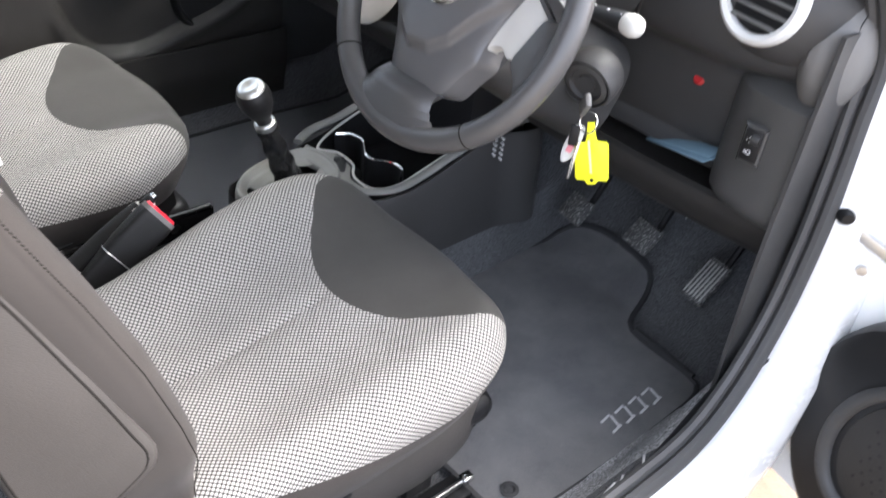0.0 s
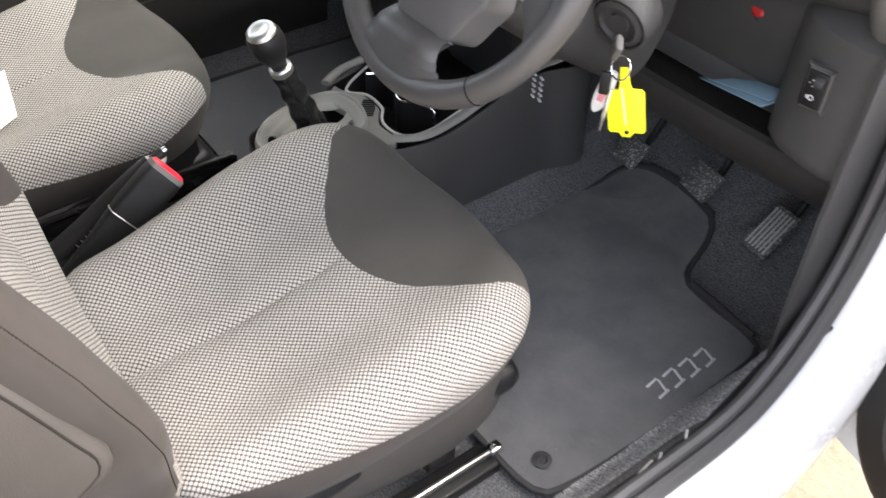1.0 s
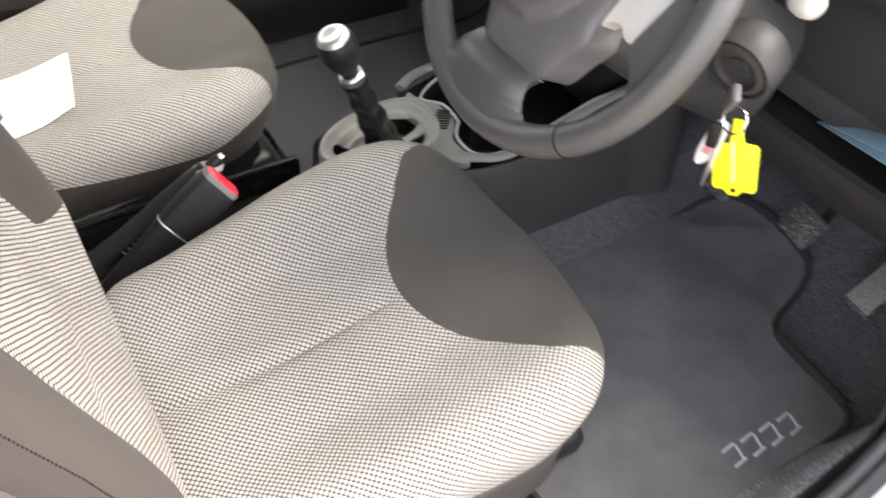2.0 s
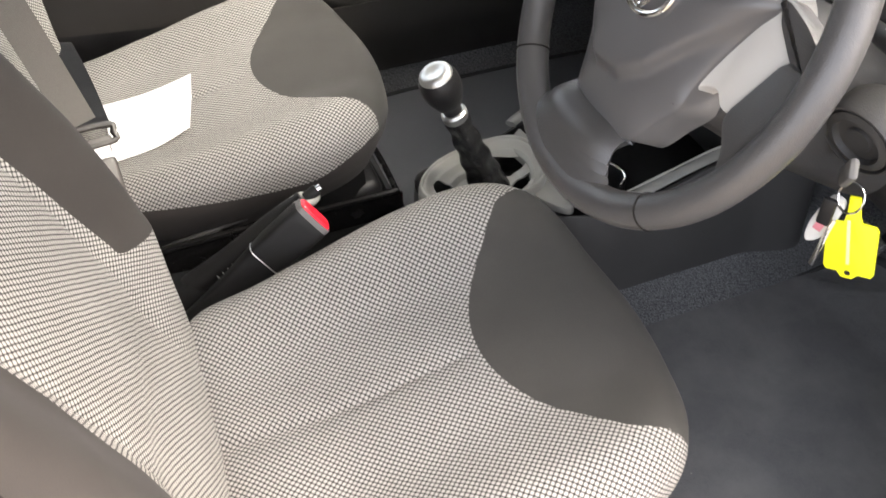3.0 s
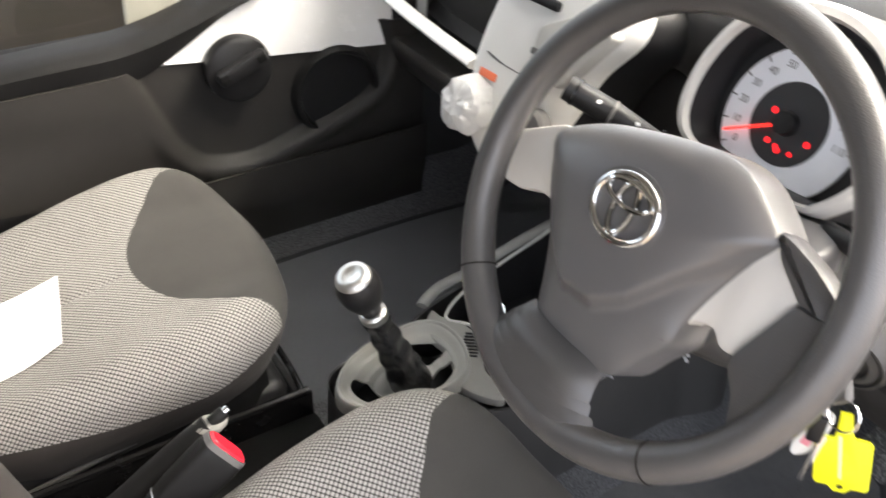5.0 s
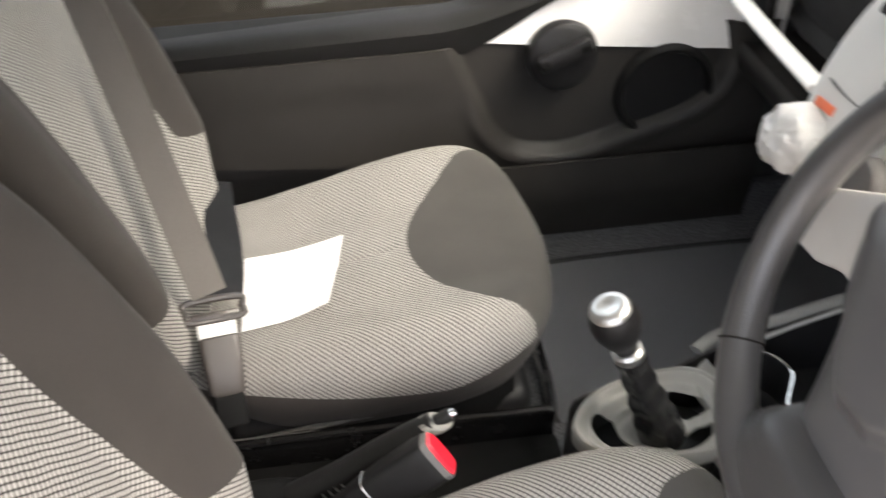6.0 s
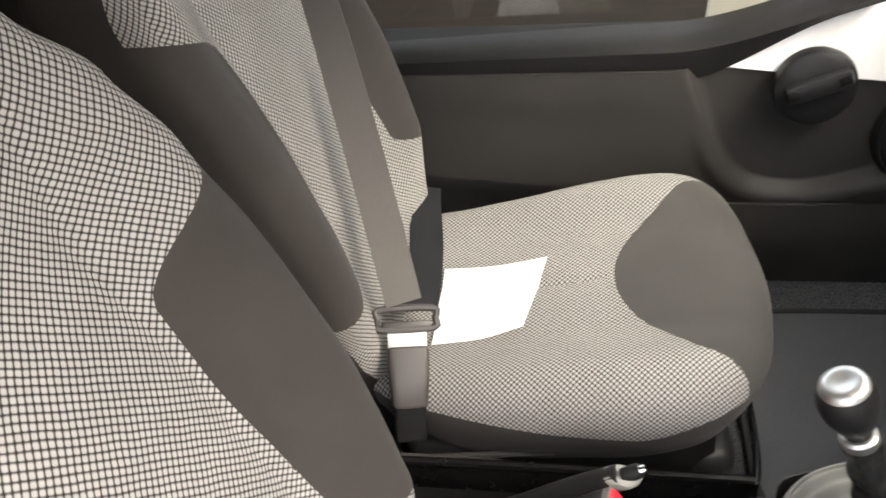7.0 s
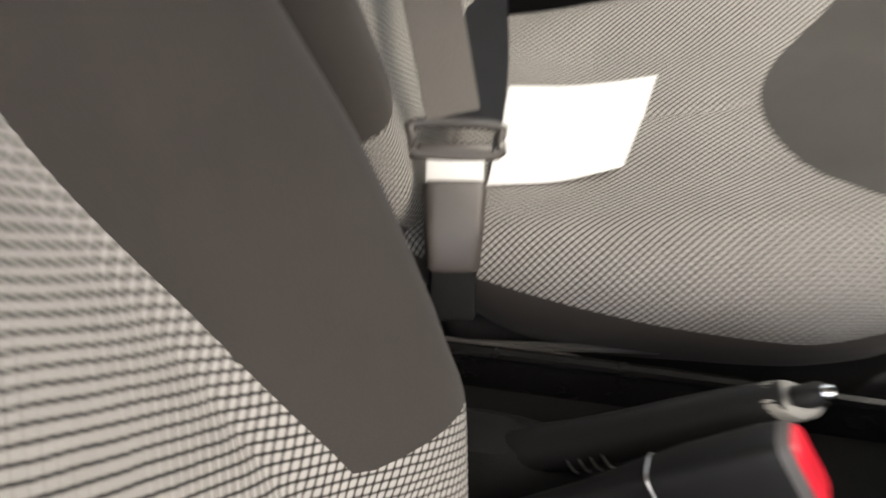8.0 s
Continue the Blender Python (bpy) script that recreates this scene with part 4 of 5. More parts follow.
def wheel_rim():
    n, R = 120, 0.181
    rings = []
    for t in np.linspace(0, 2 * math.pi, n, endpoint=False):
        low = smooth(0.2, 1.0, -math.sin(t))
        r = 0.0150 + 0.001 * low
        c, s = math.cos(t), math.sin(t)
        rings.append([WM @ V(c * (R + r * math.cos(a)), s * (R + r * math.cos(a)), r * 1.08 * math.sin(a)) for a in np.linspace(0, 2 * math.pi, 18, endpoint=False)])
    rings.append(rings[0])
    b = loft(rings, True, (False, False))
    bmesh.ops.remove_doubles(b, verts=b.verts, dist=1e-6)
    return b


part("rim", wheel_rim(), RIM, SW, "dark grey leather rim")
for ang in (-137, -50.5):
    t = radians(ang)
    part("rim_seam", tube([WM @ V(math.cos(t) * (0.181 + 0.0158 * math.cos(a)), math.sin(t) * (0.181 + 0.0158 * math.cos(a)), 0.0172 * math.sin(a)) for a in np.linspace(-0.9, math.pi + 0.9, 30)], 0.0009, 6), STITCH, SW)


def wheel_patch(outline, z0, z1, dome, mat, name, label="", bevel=0.008):
    ol = spline(outline, 80, True)
    return part(name, slab(ol, z1 - z0, bevel, WM @ Matrix.Translation((0, 0, z1)), dome), mat, SW, label)


PAD_OL = spline([(-0.125, 0.023), (-0.083, 0.050), (-0.028, 0.068), (0.011, 0.077), (0.035, 0.080), (0.056, 0.077), (0.074, 0.069), (0.091, 0.058), (0.103, 0.048), (0.102, 0.040), (0.093, 0.023), (0.081, -0.012), (0.074, -0.042), (0.073, -0.062), (0.060, -0.085), (0.047, -0.110), (0.035, -0.118), (0.0, -0.126), (-0.044, -0.122), (-0.056, -0.112), (-0.066, -0.088), (-0.082, -0.055), (-0.10, -0.030), (-0.117, 0.0)], 150, True)
PAD_C = Vector((-0.004, -0.012))


def pad_z(p, rho):
    """Height of the airbag cover: a raised shield above a plain lower bib."""
    edge = float(np.interp(p.x, (-0.125, -0.10, -0.08, -0.062, -0.031, 0.004, 0.032, 0.058, 0.107), (-0.005, -0.025, -0.042, -0.058, -0.079, -0.075, -0.054, -0.018, 0.04)))
    shield = smooth(edge - 0.006, edge + 0.010, p.y)
    return -0.008 + 0.013 * (1 - rho ** 3.5) ** 0.7 + 0.013 * shield * (1 - rho ** 6)


rings = []
for rho in list(np.linspace(0.02, 0.80, 34)) + [0.84, 0.88, 0.91, 0.94, 0.96, 0.975, 0.987, 0.995, 1.0]:
    ring = []
    for o in PAD_OL:
        q = PAD_C + (o - PAD_C) * rho
        ring.append(WM @ V(q.x, q.y, pad_z(q, rho)))
    rings.append(ring)
rings.append([WM @ V(o.x, o.y, -0.05) for o in PAD_OL])
part("airbag_pad", loft(rings, True, (True, True)), PAD, SW, "smooth dark grey airbag cover")
part("side_spoke", slab(rounded([(-0.178, 0.0), (-0.126, 0.030), (-0.095, 0.03), (-0.088, -0.034), (-0.117, -0.033), (-0.142, -0.044), (-0.170, -0.046)]), 0.022, 0.004, WM @ Matrix.Translation((0, 0, -0.010))), SPOKE, SW, "pale silver-grey spoke")
part("side_spoke", slab(rounded([(0.080, 0.050), (0.106, 0.046), (0.139, 0.026), (0.130, -0.006), (0.118, -0.039), (0.105, -0.041), (0.093, -0.031), (0.079, -0.036), (0.064, -0.054), (0.056, -0.03), (0.064, 0.004)], 0.005), 0.022, 0.004, WM @ Matrix.Translation((0, 0, -0.010))), SPOKE, SW, "pale silver-grey spoke")
part("spoke_grip", slab(rounded([(0.138, 0.022), (0.155, 0.020), (0.178, 0.028), (0.182, -0.03), (0.160, -0.094), (0.142, -0.078), (0.136, -0.060), (0.1165, -0.042), (0.129, -0.006)], 0.012), 0.024, 0.006, WM @ Matrix.Translation((0, 0, -0.0015))), RIM, SW)
part("spoke_wing", slab(rounded([(0.096, 0.054), (0.108, 0.055), (0.135, 0.048), (0.176, 0.030), (0.170, 0.004), (0.138, 0.018), (0.110, 0.036)], 0.006), 0.022, 0.006, WM @ Matrix.Translation((0, 0, -0.006))), RIM, SW, "grey wing of the spoke")
LOW_L = ((-0.172, -0.060), (-0.166, -0.078), (-0.158, -0.082), (-0.150, -0.073), (-0.142, -0.066), (-0.130, -0.061), (-0.116, -0.058))
LOW_R = ((-0.172, 0.058), (-0.165, 0.054), (-0.155, 0.043), (-0.145, 0.036), (-0.130, 0.031), (-0.112, 0.034))
part("lower_spoke", thicken(grid(lambda u, y: WM @ V(lerp_table(LOW_L, y) * (1 - u) + lerp_table(LOW_R, y) * u, y - 0.004 * math.sin(u * math.pi) * smooth(-0.14, -0.115, y), 0.0015 - 0.012 * abs(2 * u - 1) ** 4 - 0.016 * smooth(-0.138, -0.118, y)), np.linspace(0, 1, 30), np.linspace(-0.172, -0.117, 26)), -0.014), RIM, SW, "broad dark lower spoke")
em = WM @ Matrix.Translation((-0.005, 0.008, 0.0195)) @ Matrix.Scale(1.1, 4)
EMB = part("emblem", tube([em @ V(0.0295 * math.cos(a), 0.0235 * math.sin(a), 0.0) for a in np.linspace(0, 2 * math.pi, 48, endpoint=False)], 0.0036, 10, closed=True), CHROME, SW, "oval chrome emblem ring")
part("emblem_dish", lathe([(0.0355, -0.005), (0.0355, -0.0015), (0.032, -0.0025), (0, -0.003)], 40, em, 1.0, 0.82), GREY, SW)
part("emblem_oval", tube([em @ V(0.009 * math.cos(a), 0.0005 + 0.0195 * math.sin(a), 0.001) for a in np.linspace(0, 2 * math.pi, 32, endpoint=False)], 0.0026, 8, closed=True), CHROME, EMB)
part("emblem_oval", tube([em @ V(0.0215 * math.cos(a), 0.0105 + 0.0085 * math.sin(a), 0.0015) for a in np.linspace(0, 2 * math.pi, 36, endpoint=False)], 0.0026, 8, closed=True), CHROME, EMB)

COL = thing("steering_column", (0.40, 0.62, 0.88), "dark grey steering column shroud with stalks and ignition", "steering column")
prof = []
for d, w, h, off in ((0.035, 0.05, 0.045, 0.0), (0.05, 0.075, 0.06, 0.0), (0.12, 0.085, 0.068, -0.006), (0.20, 0.088, 0.075, -0.01), (0.30, 0.09, 0.08, -0.015)):
    prof.append([WM @ V(0.005 + w * math.copysign(abs(math.cos(a)) ** 0.6, math.cos(a)), -0.02 + off + h * math.copysign(abs(math.sin(a)) ** 0.6, math.sin(a)), -d) for a in np.linspace(0, 2 * math.pi, 40, endpoint=False)])
part("shroud", loft(prof), DASH, COL, "dark grey column shroud")
IG = V(0.469, 0.598, 0.862)
im = frame_along(IG + V(-0.02, 0.09, 0.03), IG)
LI = (Vector(IG) - (IG + V(-0.02, 0.09, 0.03))).length
part("lock_boss", lathe([(0.026, 0.058), (0.034, 0.060), (0.037, 0.066), (0.0385, 0.078), (0.0385, LI - 0.004), (0.036, LI + 0.003), (0.034, LI + 0.003), (0.033, LI - 0.006), (0.0, LI - 0.006)], 36, im), DASH, COL, "dark grey ignition boss")
part("lock_ring", lathe([(0.032, LI - 0.006), (0.031, LI + 0.002), (0.024, LI + 0.004), (0.022, LI - 0.002), (0.013, LI - 0.002), (0.012, LI + 0.001), (0.0, LI + 0.001)], 32, im), DASH, COL, "dark ignition lock")
sp = spline([(0.41, 0.615, 0.945), (0.465, 0.60, 0.955), (0.529, 0.583, 0.966)], 20)
STK = part("stalk", tube(sp, lambda t: 0.0085 + 0.0045 * smooth(0.3, 0.8, t), 14), BLACK, COL, "black indicator stalk")
sm = frame_along(sp[-3], sp[-1])
part("stalk_end", lathe([(0.012, -0.002), (0.0135, 0.004), (0.0142, 0.012), (0.0122, 0.021), (0.007, 0.0255), (0, 0.0265)], 20, sm), LIGHTGREY, STK, "pale grey stalk end")
for i in range(3):
    part("stalk_mark", block(0.003, 0.003, 0.001, 0.0004, Matrix.Translation(sp[8 + 4 * i] + V(0, -0.006, 0.0112))), WHITEMARK, STK)
sp2 = spline([(0.30, 0.64, 0.905), (0.215, 0.600, 0.938), (0.142, 0.550, 0.972)], 20)
STL = part("stalk", tube(sp2, lambda t: 0.0085 + 0.0045 * smooth(0.3, 0.8, t), 14), BLACK, COL, "black wiper stalk")
for i, (dn, w) in enumerate(((0.003, 0.006), (-0.004, 0.004), (0.004, 0.004), (-0.002, 0.007), (0.003, 0.005))):
    out = V(0.66, -0.50, 0.56).normalized()
    part("stalk_mark", block(w, 0.0035, 0.0012, 0.0004, Matrix.Translation(sp2[8 + 2 * i] + out * 0.0118 + V(dn, dn, 0)) @ out.to_track_quat("Z", "Y").to_matrix().to_4x4()), WHITEMARK, STL)
for i in (9, 14, 18):
    sr = frame_along(sp2[i], sp2[i + 1])
    part("stalk_ring", lathe([(0.0115, -0.002), (0.0142, -0.001), (0.0142, 0.001), (0.0115, 0.002)], 20, sr), GLOSS if i != 14 else GREY, STL)

# ---- keys in the ignition ----
KEY = thing("bunch_of_keys", IG + V(0.02, -0.02, -0.03), "keys with yellow plastic tag hanging from the ignition", "keys")
kd = (im.to_3x3() @ V(0, 0, 1)).normalized()
kb = V(0.480, 0.585, 0.853)
part("key_head", block(0.020, 0.036, 0.009, 0.004, frame_along(kb, kb + V(0.022, -0.016, -0.022)) @ pose(0, 0, 0.012, 0, 90, 0)), GREY, KEY, "worn grey key head")
rc = V(0.496, 0.583, 0.823)
part("ring", tube([rc + V(0.0135 * math.cos(a), 0.004 * math.sin(a), 0.0135 * math.sin(a)) for a in np.linspace(0, 2 * math.pi, 36, endpoint=False)], 0.0011, 8, closed=True), CHROME, KEY, "bright split ring")
tagm = Matrix.Translation((0.505, 0.596, 0.765)) @ pose(0, 0, 0, 90, 0, 32) @ pose(0, 0, 0, 0, 0, 12)
tago = [(-0.021, 0.026), (-0.008, 0.027), (-0.006, 0.036), (-0.0045, 0.056), (0.0045, 0.056), (0.006, 0.036), (0.008, 0.029), (0.020, 0.028), (0.0225, 0.024), (0.0225, -0.026), (0.020, -0.030), (0.009, -0.030), (0.004, -0.036), (-0.006, -0.036), (-0.010, -0.030), (-0.020, -0.030), (-0.0225, -0.026), (-0.0225, 0.022)]
part("tag", slab(tago, 0.003, 0.001, tagm), YELLOW, KEY, "bright yellow plastic key tag")
part("tag_hole", lathe([(0.0028, 0.0004), (0.0, 0.0005)], 14, tagm @ Matrix.Translation((0.0, -0.029, 0))), BLACK, KEY)
part("tag_glint", block(0.003, 0.05, 0.0006, 0.0002, tagm @ pose(-0.002, 0.006, 0.0004, 0, 0, 3)), flat("pale_yellow", (0.9, 0.92, 0.35), 0.3), KEY)
fobm = Matrix.Translation((0.479, 0.582, 0.785)) @ pose(0, 0, 0, 90, 0, 30) @ pose(0, 0, 0, 0, 0, -14)
part("fob", slab(spline([(-0.006, 0.024), (0.005, 0.025), (0.009, 0.01), (0.009, -0.018), (0.003, -0.032), (-0.004, -0.033), (-0.009, -0.015), (-0.009, 0.01)], 40, True), 0.006, 0.002, fobm), SILVER, KEY, "pale key fob")
part("fob_print", block(0.008, 0.016, 0.001, 0.0003, fobm @ pose(0, -0.008, 0.0006)), flat("pink_print", (0.7, 0.25, 0.3), 0.5), KEY)
part("spare_key", block(0.005, 0.06, 0.002, 0.0006, Matrix.Translation((0.487, 0.580, 0.762)) @ pose(0, 0, 0, 90, 0, 30) @ pose(0, 0, 0, 0, 0, -5)), CHROME, KEY, "bright spare key")
part("key_grip", block(0.013, 0.030, 0.006, 0.003, Matrix.Translation((0.484, 0.575, 0.800)) @ pose(0, 0, 0, 90, 0, 30)), BLACK, KEY)

# ---- pedals ----


_k = Mat("scuffed_rubber", 0.62)
_k.colour(_k.mix(_k.ramp(_k.noise(260.0, 4.0, 0.7), [(0.52, (0, 0, 0)), (0.66, (0.75, 0.75, 0.75))]), (0.06, 0.06, 0.058), (0.52, 0.51, 0.48)))
_k.bump(_k.noise(300.0, 3.0), 0.5, 0.002)
SCUFFED = _k.m


def pedal(name, at, w, h, tilt, label, lean, rows, arm_top):
    p = thing(name, at, label, "pedal", "foot pedals")
    m = Matrix.Translation(at) @ pose(0, 0, 0, tilt, 0, lean)
    part("pad", slab(spline([(-w / 2, -h * 0.42), (-w * 0.42, -h / 2), (w * 0.42, -h / 2), (w / 2, -h * 0.42), (w / 2, h * 0.42), (w * 0.42, h / 2), (-w * 0.42, h / 2), (-w / 2, h * 0.42)], 40, True), 0.012, 0.003, m), SCUFFED, p, "worn black rubber pad")
    for i in range(rows):
        if name == "accelerator_pedal":
            part("rib", block(0.003, h * 0.86, 0.003, 0.001, m @ pose((i + 0.5) / rows * w * 0.9 - w * 0.45, 0, 0.0014)), LIGHTGREY, p)
        else:
            part("rib", block(w * 0.8, 0.003, 0.003, 0.001, m @ pose(0, (i + 0.5) / rows * h * 0.84 - h * 0.42, 0.0014)), DISH, p)
    part("arm", tube(spline([m @ V(0, 0.0, -0.012), m @ V(0, 0.03, -0.035), arm_top], 16), 0.007, 8), BLACK, p)
    part("edge", tube([m @ V(w / 2 - 0.001, y, -0.003) for y in np.linspace(-h * 0.40, h * 0.40, 8)], 0.0014, 6), STEEL, p, "worn bright edge")
    return p


pedal("clutch_pedal", V(0.224, 0.980, 0.386), 0.060, 0.054, 48, "worn black rubber clutch pedal on its arm", -10, 0, V(0.24, 1.20, 0.66))
pedal("brake_pedal", V(0.376, 1.000, 0.402), 0.062, 0.056, 48, "worn black rubber brake pedal on its arm", -12, 0, V(0.385, 1.20, 0.66))
pedal("accelerator_pedal", V(0.518, 1.025, 0.372), 0.05, 0.09, 42, "ribbed grey accelerator pedal beside the brake", -6, 6, V(0.53, 1.22, 0.55))
LK = thing("bright_rod", (0.43, 1.08, 0.5), "thin bright pedal rod", "rod")
part("rod", tube([V(0.432, 1.045, 0.455), V(0.430, 1.105, 0.535)], 0.0018, 6), STEEL, LK)


# ---- dashboard ----
DB = thing("dashboard", (0, 0.95, 0.75), "dark grained dashboard with open shelves and silver trim", "dashboard")


def dash_section(x):
    """Profile in y, z at a given x: top, rolled front edge, recess, lower lip."""
    bulge = 0.03 * smooth(0.12, 0.3, x) * (1 - smooth(0.52, 0.68, x))
    end = 0.05 * smooth(0.60, 0.74, abs(x))
    y0 = 0.775 - bulge + end * 0.4
    return [(1.30, 0.99), (1.10, 1.03), (0.90, 1.035 + bulge), (y0 + 0.04, 1.02 + bulge), (y0 + 0.008, 0.995), (y0, 0.965), (y0 + 0.004, 0.925), (y0 + 0.02, 0.895), (y0 + 0.045, 0.88), (y0 + 0.065, 0.865), (y0 + 0.075, 0.83), (y0 + 0.10, 0.74), (y0 + 0.11, 0.715), (y0 + 0.09, 0.70)]


def dash_mesh(x0, x1, n):
    rings = [[V(x, p[0], p[1]) for p in spline(dash_section(x), 60)] for x in np.linspace(x0, x1, n)]
    return thicken(loft(rings, False), 0.004)


part("upper", dash_mesh(-0.70, 0.70, 60), DASH, DB, "dark grained upper dashboard")
# lower shelf lip in front of each footwell
for x0, x1, nm in ((0.13, 0.69, "knee_shelf"), (-0.70, -0.13, "knee_shelf")):
    rings = []
    for x in np.linspace(x0, x1, 24):
        dz = 0.012 * math.sin((x - x0) / (x1 - x0) * math.pi) if x0 > 0 else 0.02
        yy = 0.81 if x0 > 0 else 0.80
        rings.append([V(x, p[0], p[1] - dz) for p in spline([(0.96, 0.69), (0.88, 0.682), (yy + 0.012, 0.684), (yy, 0.690), (yy - 0.010, 0.680), (yy - 0.008, 0.655), (yy + 0.02, 0.615), (0.90, 0.58), (1.0, 0.575)], 40)])
    part(nm, thicken(loft(rings, False), 0.004), DOORCARD, DB, "dark open shelf with rolled lip")
# grey end panel with its switch pod
rings = []
for z in np.linspace(0.645, 0.90, 22):
    k = (z - 0.645) / 0.255
    bot = 1 - smooth(0.0, 0.22, k)
    topc = smooth(0.85, 1.0, k)
    rings.append([V(p[0], p[1] + 0.05 * bot + 0.05 * topc, z) for p in spline([(0.545, 0.93), (0.558, 0.83), (0.585, 0.795), (0.63, 0.781), (0.675, 0.778), (0.697, 0.79), (0.702, 0.87), (0.702, 0.97)], 40)])
part("end_panel", thicken(loft(rings, False), 0.004), DARKGREY, DB, "dark grey moulded end panel")
SWP = V(0.629, 0.776, 0.797)
swm = Matrix.Translation(SWP) @ pose(0, 0, 0, 90, 0, 6) @ Matrix.Scale(0.84, 4)
SWB = part("switch_pod", slab(spline([(-0.017, -0.034), (0.017, -0.034), (0.020, -0.03), (0.020, 0.03), (0.017, 0.034), (-0.017, 0.034), (-0.020, 0.03), (-0.020, -0.03)], 48, True), 0.01, 0.004, swm @ pose(0, 0, 0.004)), DARKGREY, DB, "dark grey switch bezel")
part("switch_face", block(0.030, 0.056, 0.006, 0.002, swm @ pose(0, 0, 0.0035)), BLACK, SWB, "black rocker switch")
part("thumb_wheel", lathe([(0.009, -0.007), (0.010, 0), (0.009, 0.007)], 20, swm @ pose(0.005, 0.013, 0.004, 0, 90, 0)), DASH, SWB)
part("lamp_symbol", joined(tube([swm @ V(-0.001 + 0.0035 * math.cos(a), -0.012 + 0.0035 * math.sin(a), 0.007) for a in np.linspace(0, 2 * math.pi, 16, endpoint=False)], 0.0006, 5, closed=True), *[block(0.004, 0.0008, 0.0006, 0, swm @ pose(-0.007, -0.012 + d, 0.007)) for d in (-0.002, 0, 0.002)]), WHITEMARK, SWB, "white lamp symbol")
part("level_symbol", joined(*[block(0.002, 0.002, 0.0006, 0.0004, swm @ pose(x, y, 0.007)) for x, y in ((-0.009, 0.009), (-0.005, 0.014), (-0.004, 0.005), (0.0, 0.016))]), WHITEMARK, SWB)
# round side vent with silver ring
VC = V(0.592, 0.747, 0.999)
vm = Matrix.Translation(VC) @ pose(0, 0, 0, 82, 0, -8)
AV = thing("air_vent", VC, "round air vent with silver ring and dark vanes", "air vent")
part("ring", lathe([(0.060, -0.02), (0.064, -0.004), (0.061, 0.006), (0.056, 0.009), (0.050, 0.006), (0.048, -0.006), (0.047, -0.03)], 44, vm), SILVER, AV, "silver bezel ring")
part("throat", lathe([(0.048, -0.002), (0.046, -0.05), (0.0, -0.05)], 32, vm), BLACK, AV)
for i in range(5):
    y = -0.032 + 0.016 * i
    w = 2 * math.sqrt(max(0.0001, 0.047 ** 2 - y * y))
    part("vane", block(w, 0.002, 0.022, 0.0008, vm @ pose(0, y, -0.006, 24)), GREY, AV)
# bulging side nacelle that carries the vent
part("vent_nacelle", loft([[VC + vm.to_3x3() @ V(r * math.cos(a), r * math.sin(a) * 1.0, d) for a in np.linspace(0, 2 * math.pi, 36, endpoint=False)] for r, d in ((0.060, 0.0), (0.075, -0.02), (0.092, -0.06), (0.11, -0.13))], True, (False, False)), DASH, DB, "dark grey vent nacelle")
rings = []
for t in np.linspace(0, 1, 14):
    c = V(0.670 + 0.014 * t, 0.765 + 0.12 * t, 0.94)
    rings.append([c + V(0.038 * math.cos(a), 0.0, 0.085 * math.sin(a)) * math.sin(min(1, 0.06 + t * 2.2) * math.pi / 2) ** 0.7 for a in np.linspace(0, 2 * math.pi, 28, endpoint=False)])
part("end_cheek", loft(rings), GREY, DB, "rounded warm grey end cheek")
part("warning_socket", lathe([(0.015, 0.0), (0.015, 0.005), (0.0115, 0.006), (0, 0.006)], 20, Matrix.Translation((0.499, 0.834, 0.826)) @ pose(0, 0, 0, 70, 0, 0)), CHROME, DB, "small bright ring")
part("warning_button", lathe([(0.0105, 0.004), (0.0105, 0.010), (0.007, 0.0135), (0, 0.0135)], 20, Matrix.Translation((0.499, 0.832, 0.826)) @ pose(0, 0, 0, 70, 0, 0)), DARKRED, DB, "small red knob")
part("shelf_strip", tube(spline([(-0.60, 0.71, 0.828), (-0.50, 0.69, 0.826), (-0.35, 0.68, 0.826), (-0.20, 0.672, 0.829)], 40), 0.014, 10, 0.008), SILVER, DB, "silver shelf strip")
part("joint", tube(spline([(0.452, 0.832, 0.852), (0.446, 0.836, 0.815), (0.440, 0.848, 0.775)], 16), 0.0016, 6), GREY, DB, "raised panel joint")
CARD = thing("folded_card", (0.468, 0.855, 0.69), "pale blue folded card lying on the shelf", "card")
cm = Matrix.Translation((0.497, 0.836, 0.709)) @ pose(0, 0, 0, 8, -15, -18)
part("leaf", block(0.140, 0.036, 0.0015, 0.0004, cm), BLUECARD, CARD)
part("leaf", block(0.12, 0.032, 0.0015, 0.0004, cm @ pose(0.006, 0.006, 0.004, 3, 0, 6)), BLUECARD, CARD)
OBD = thing("diagnostic_socket", (0.22, 0.93, 0.50), "small dark ribbed lower dash grille", "grille")
for i in range(5):
    part("slot", joined(*[block(0.011, 0.004, 0.003, 0.001, pose(0.198 + 0.016 * j, 0.742, 0.612 - 0.010 * i, 0, 0, -20)) for j in range(2)]), PRINT, OBD)

# ---- instrument pod ----
GC = V(0.329, 0.6405, 0.990)
gm2 = Matrix.Translation(GC) @ pose(0, 0, 0, 90 - 24, 0, 0)
IP = thing("instrument_pod", GC, "speedometer with white dial ring in a silver surround", "speedometer")
pod = spline([(-0.102, 0.0), (-0.098, 0.034), (-0.083, 0.067), (-0.05, 0.092), (0.0, 0.101), (0.045, 0.090), (0.076, 0.062), (0.090, 0.022), (0.086, -0.012), (0.066, -0.040), (0.056, -0.046), (0.02, -0.050), (-0.03, -0.050), (-0.075, -0.046), (-0.095, -0.030)], 110, True)


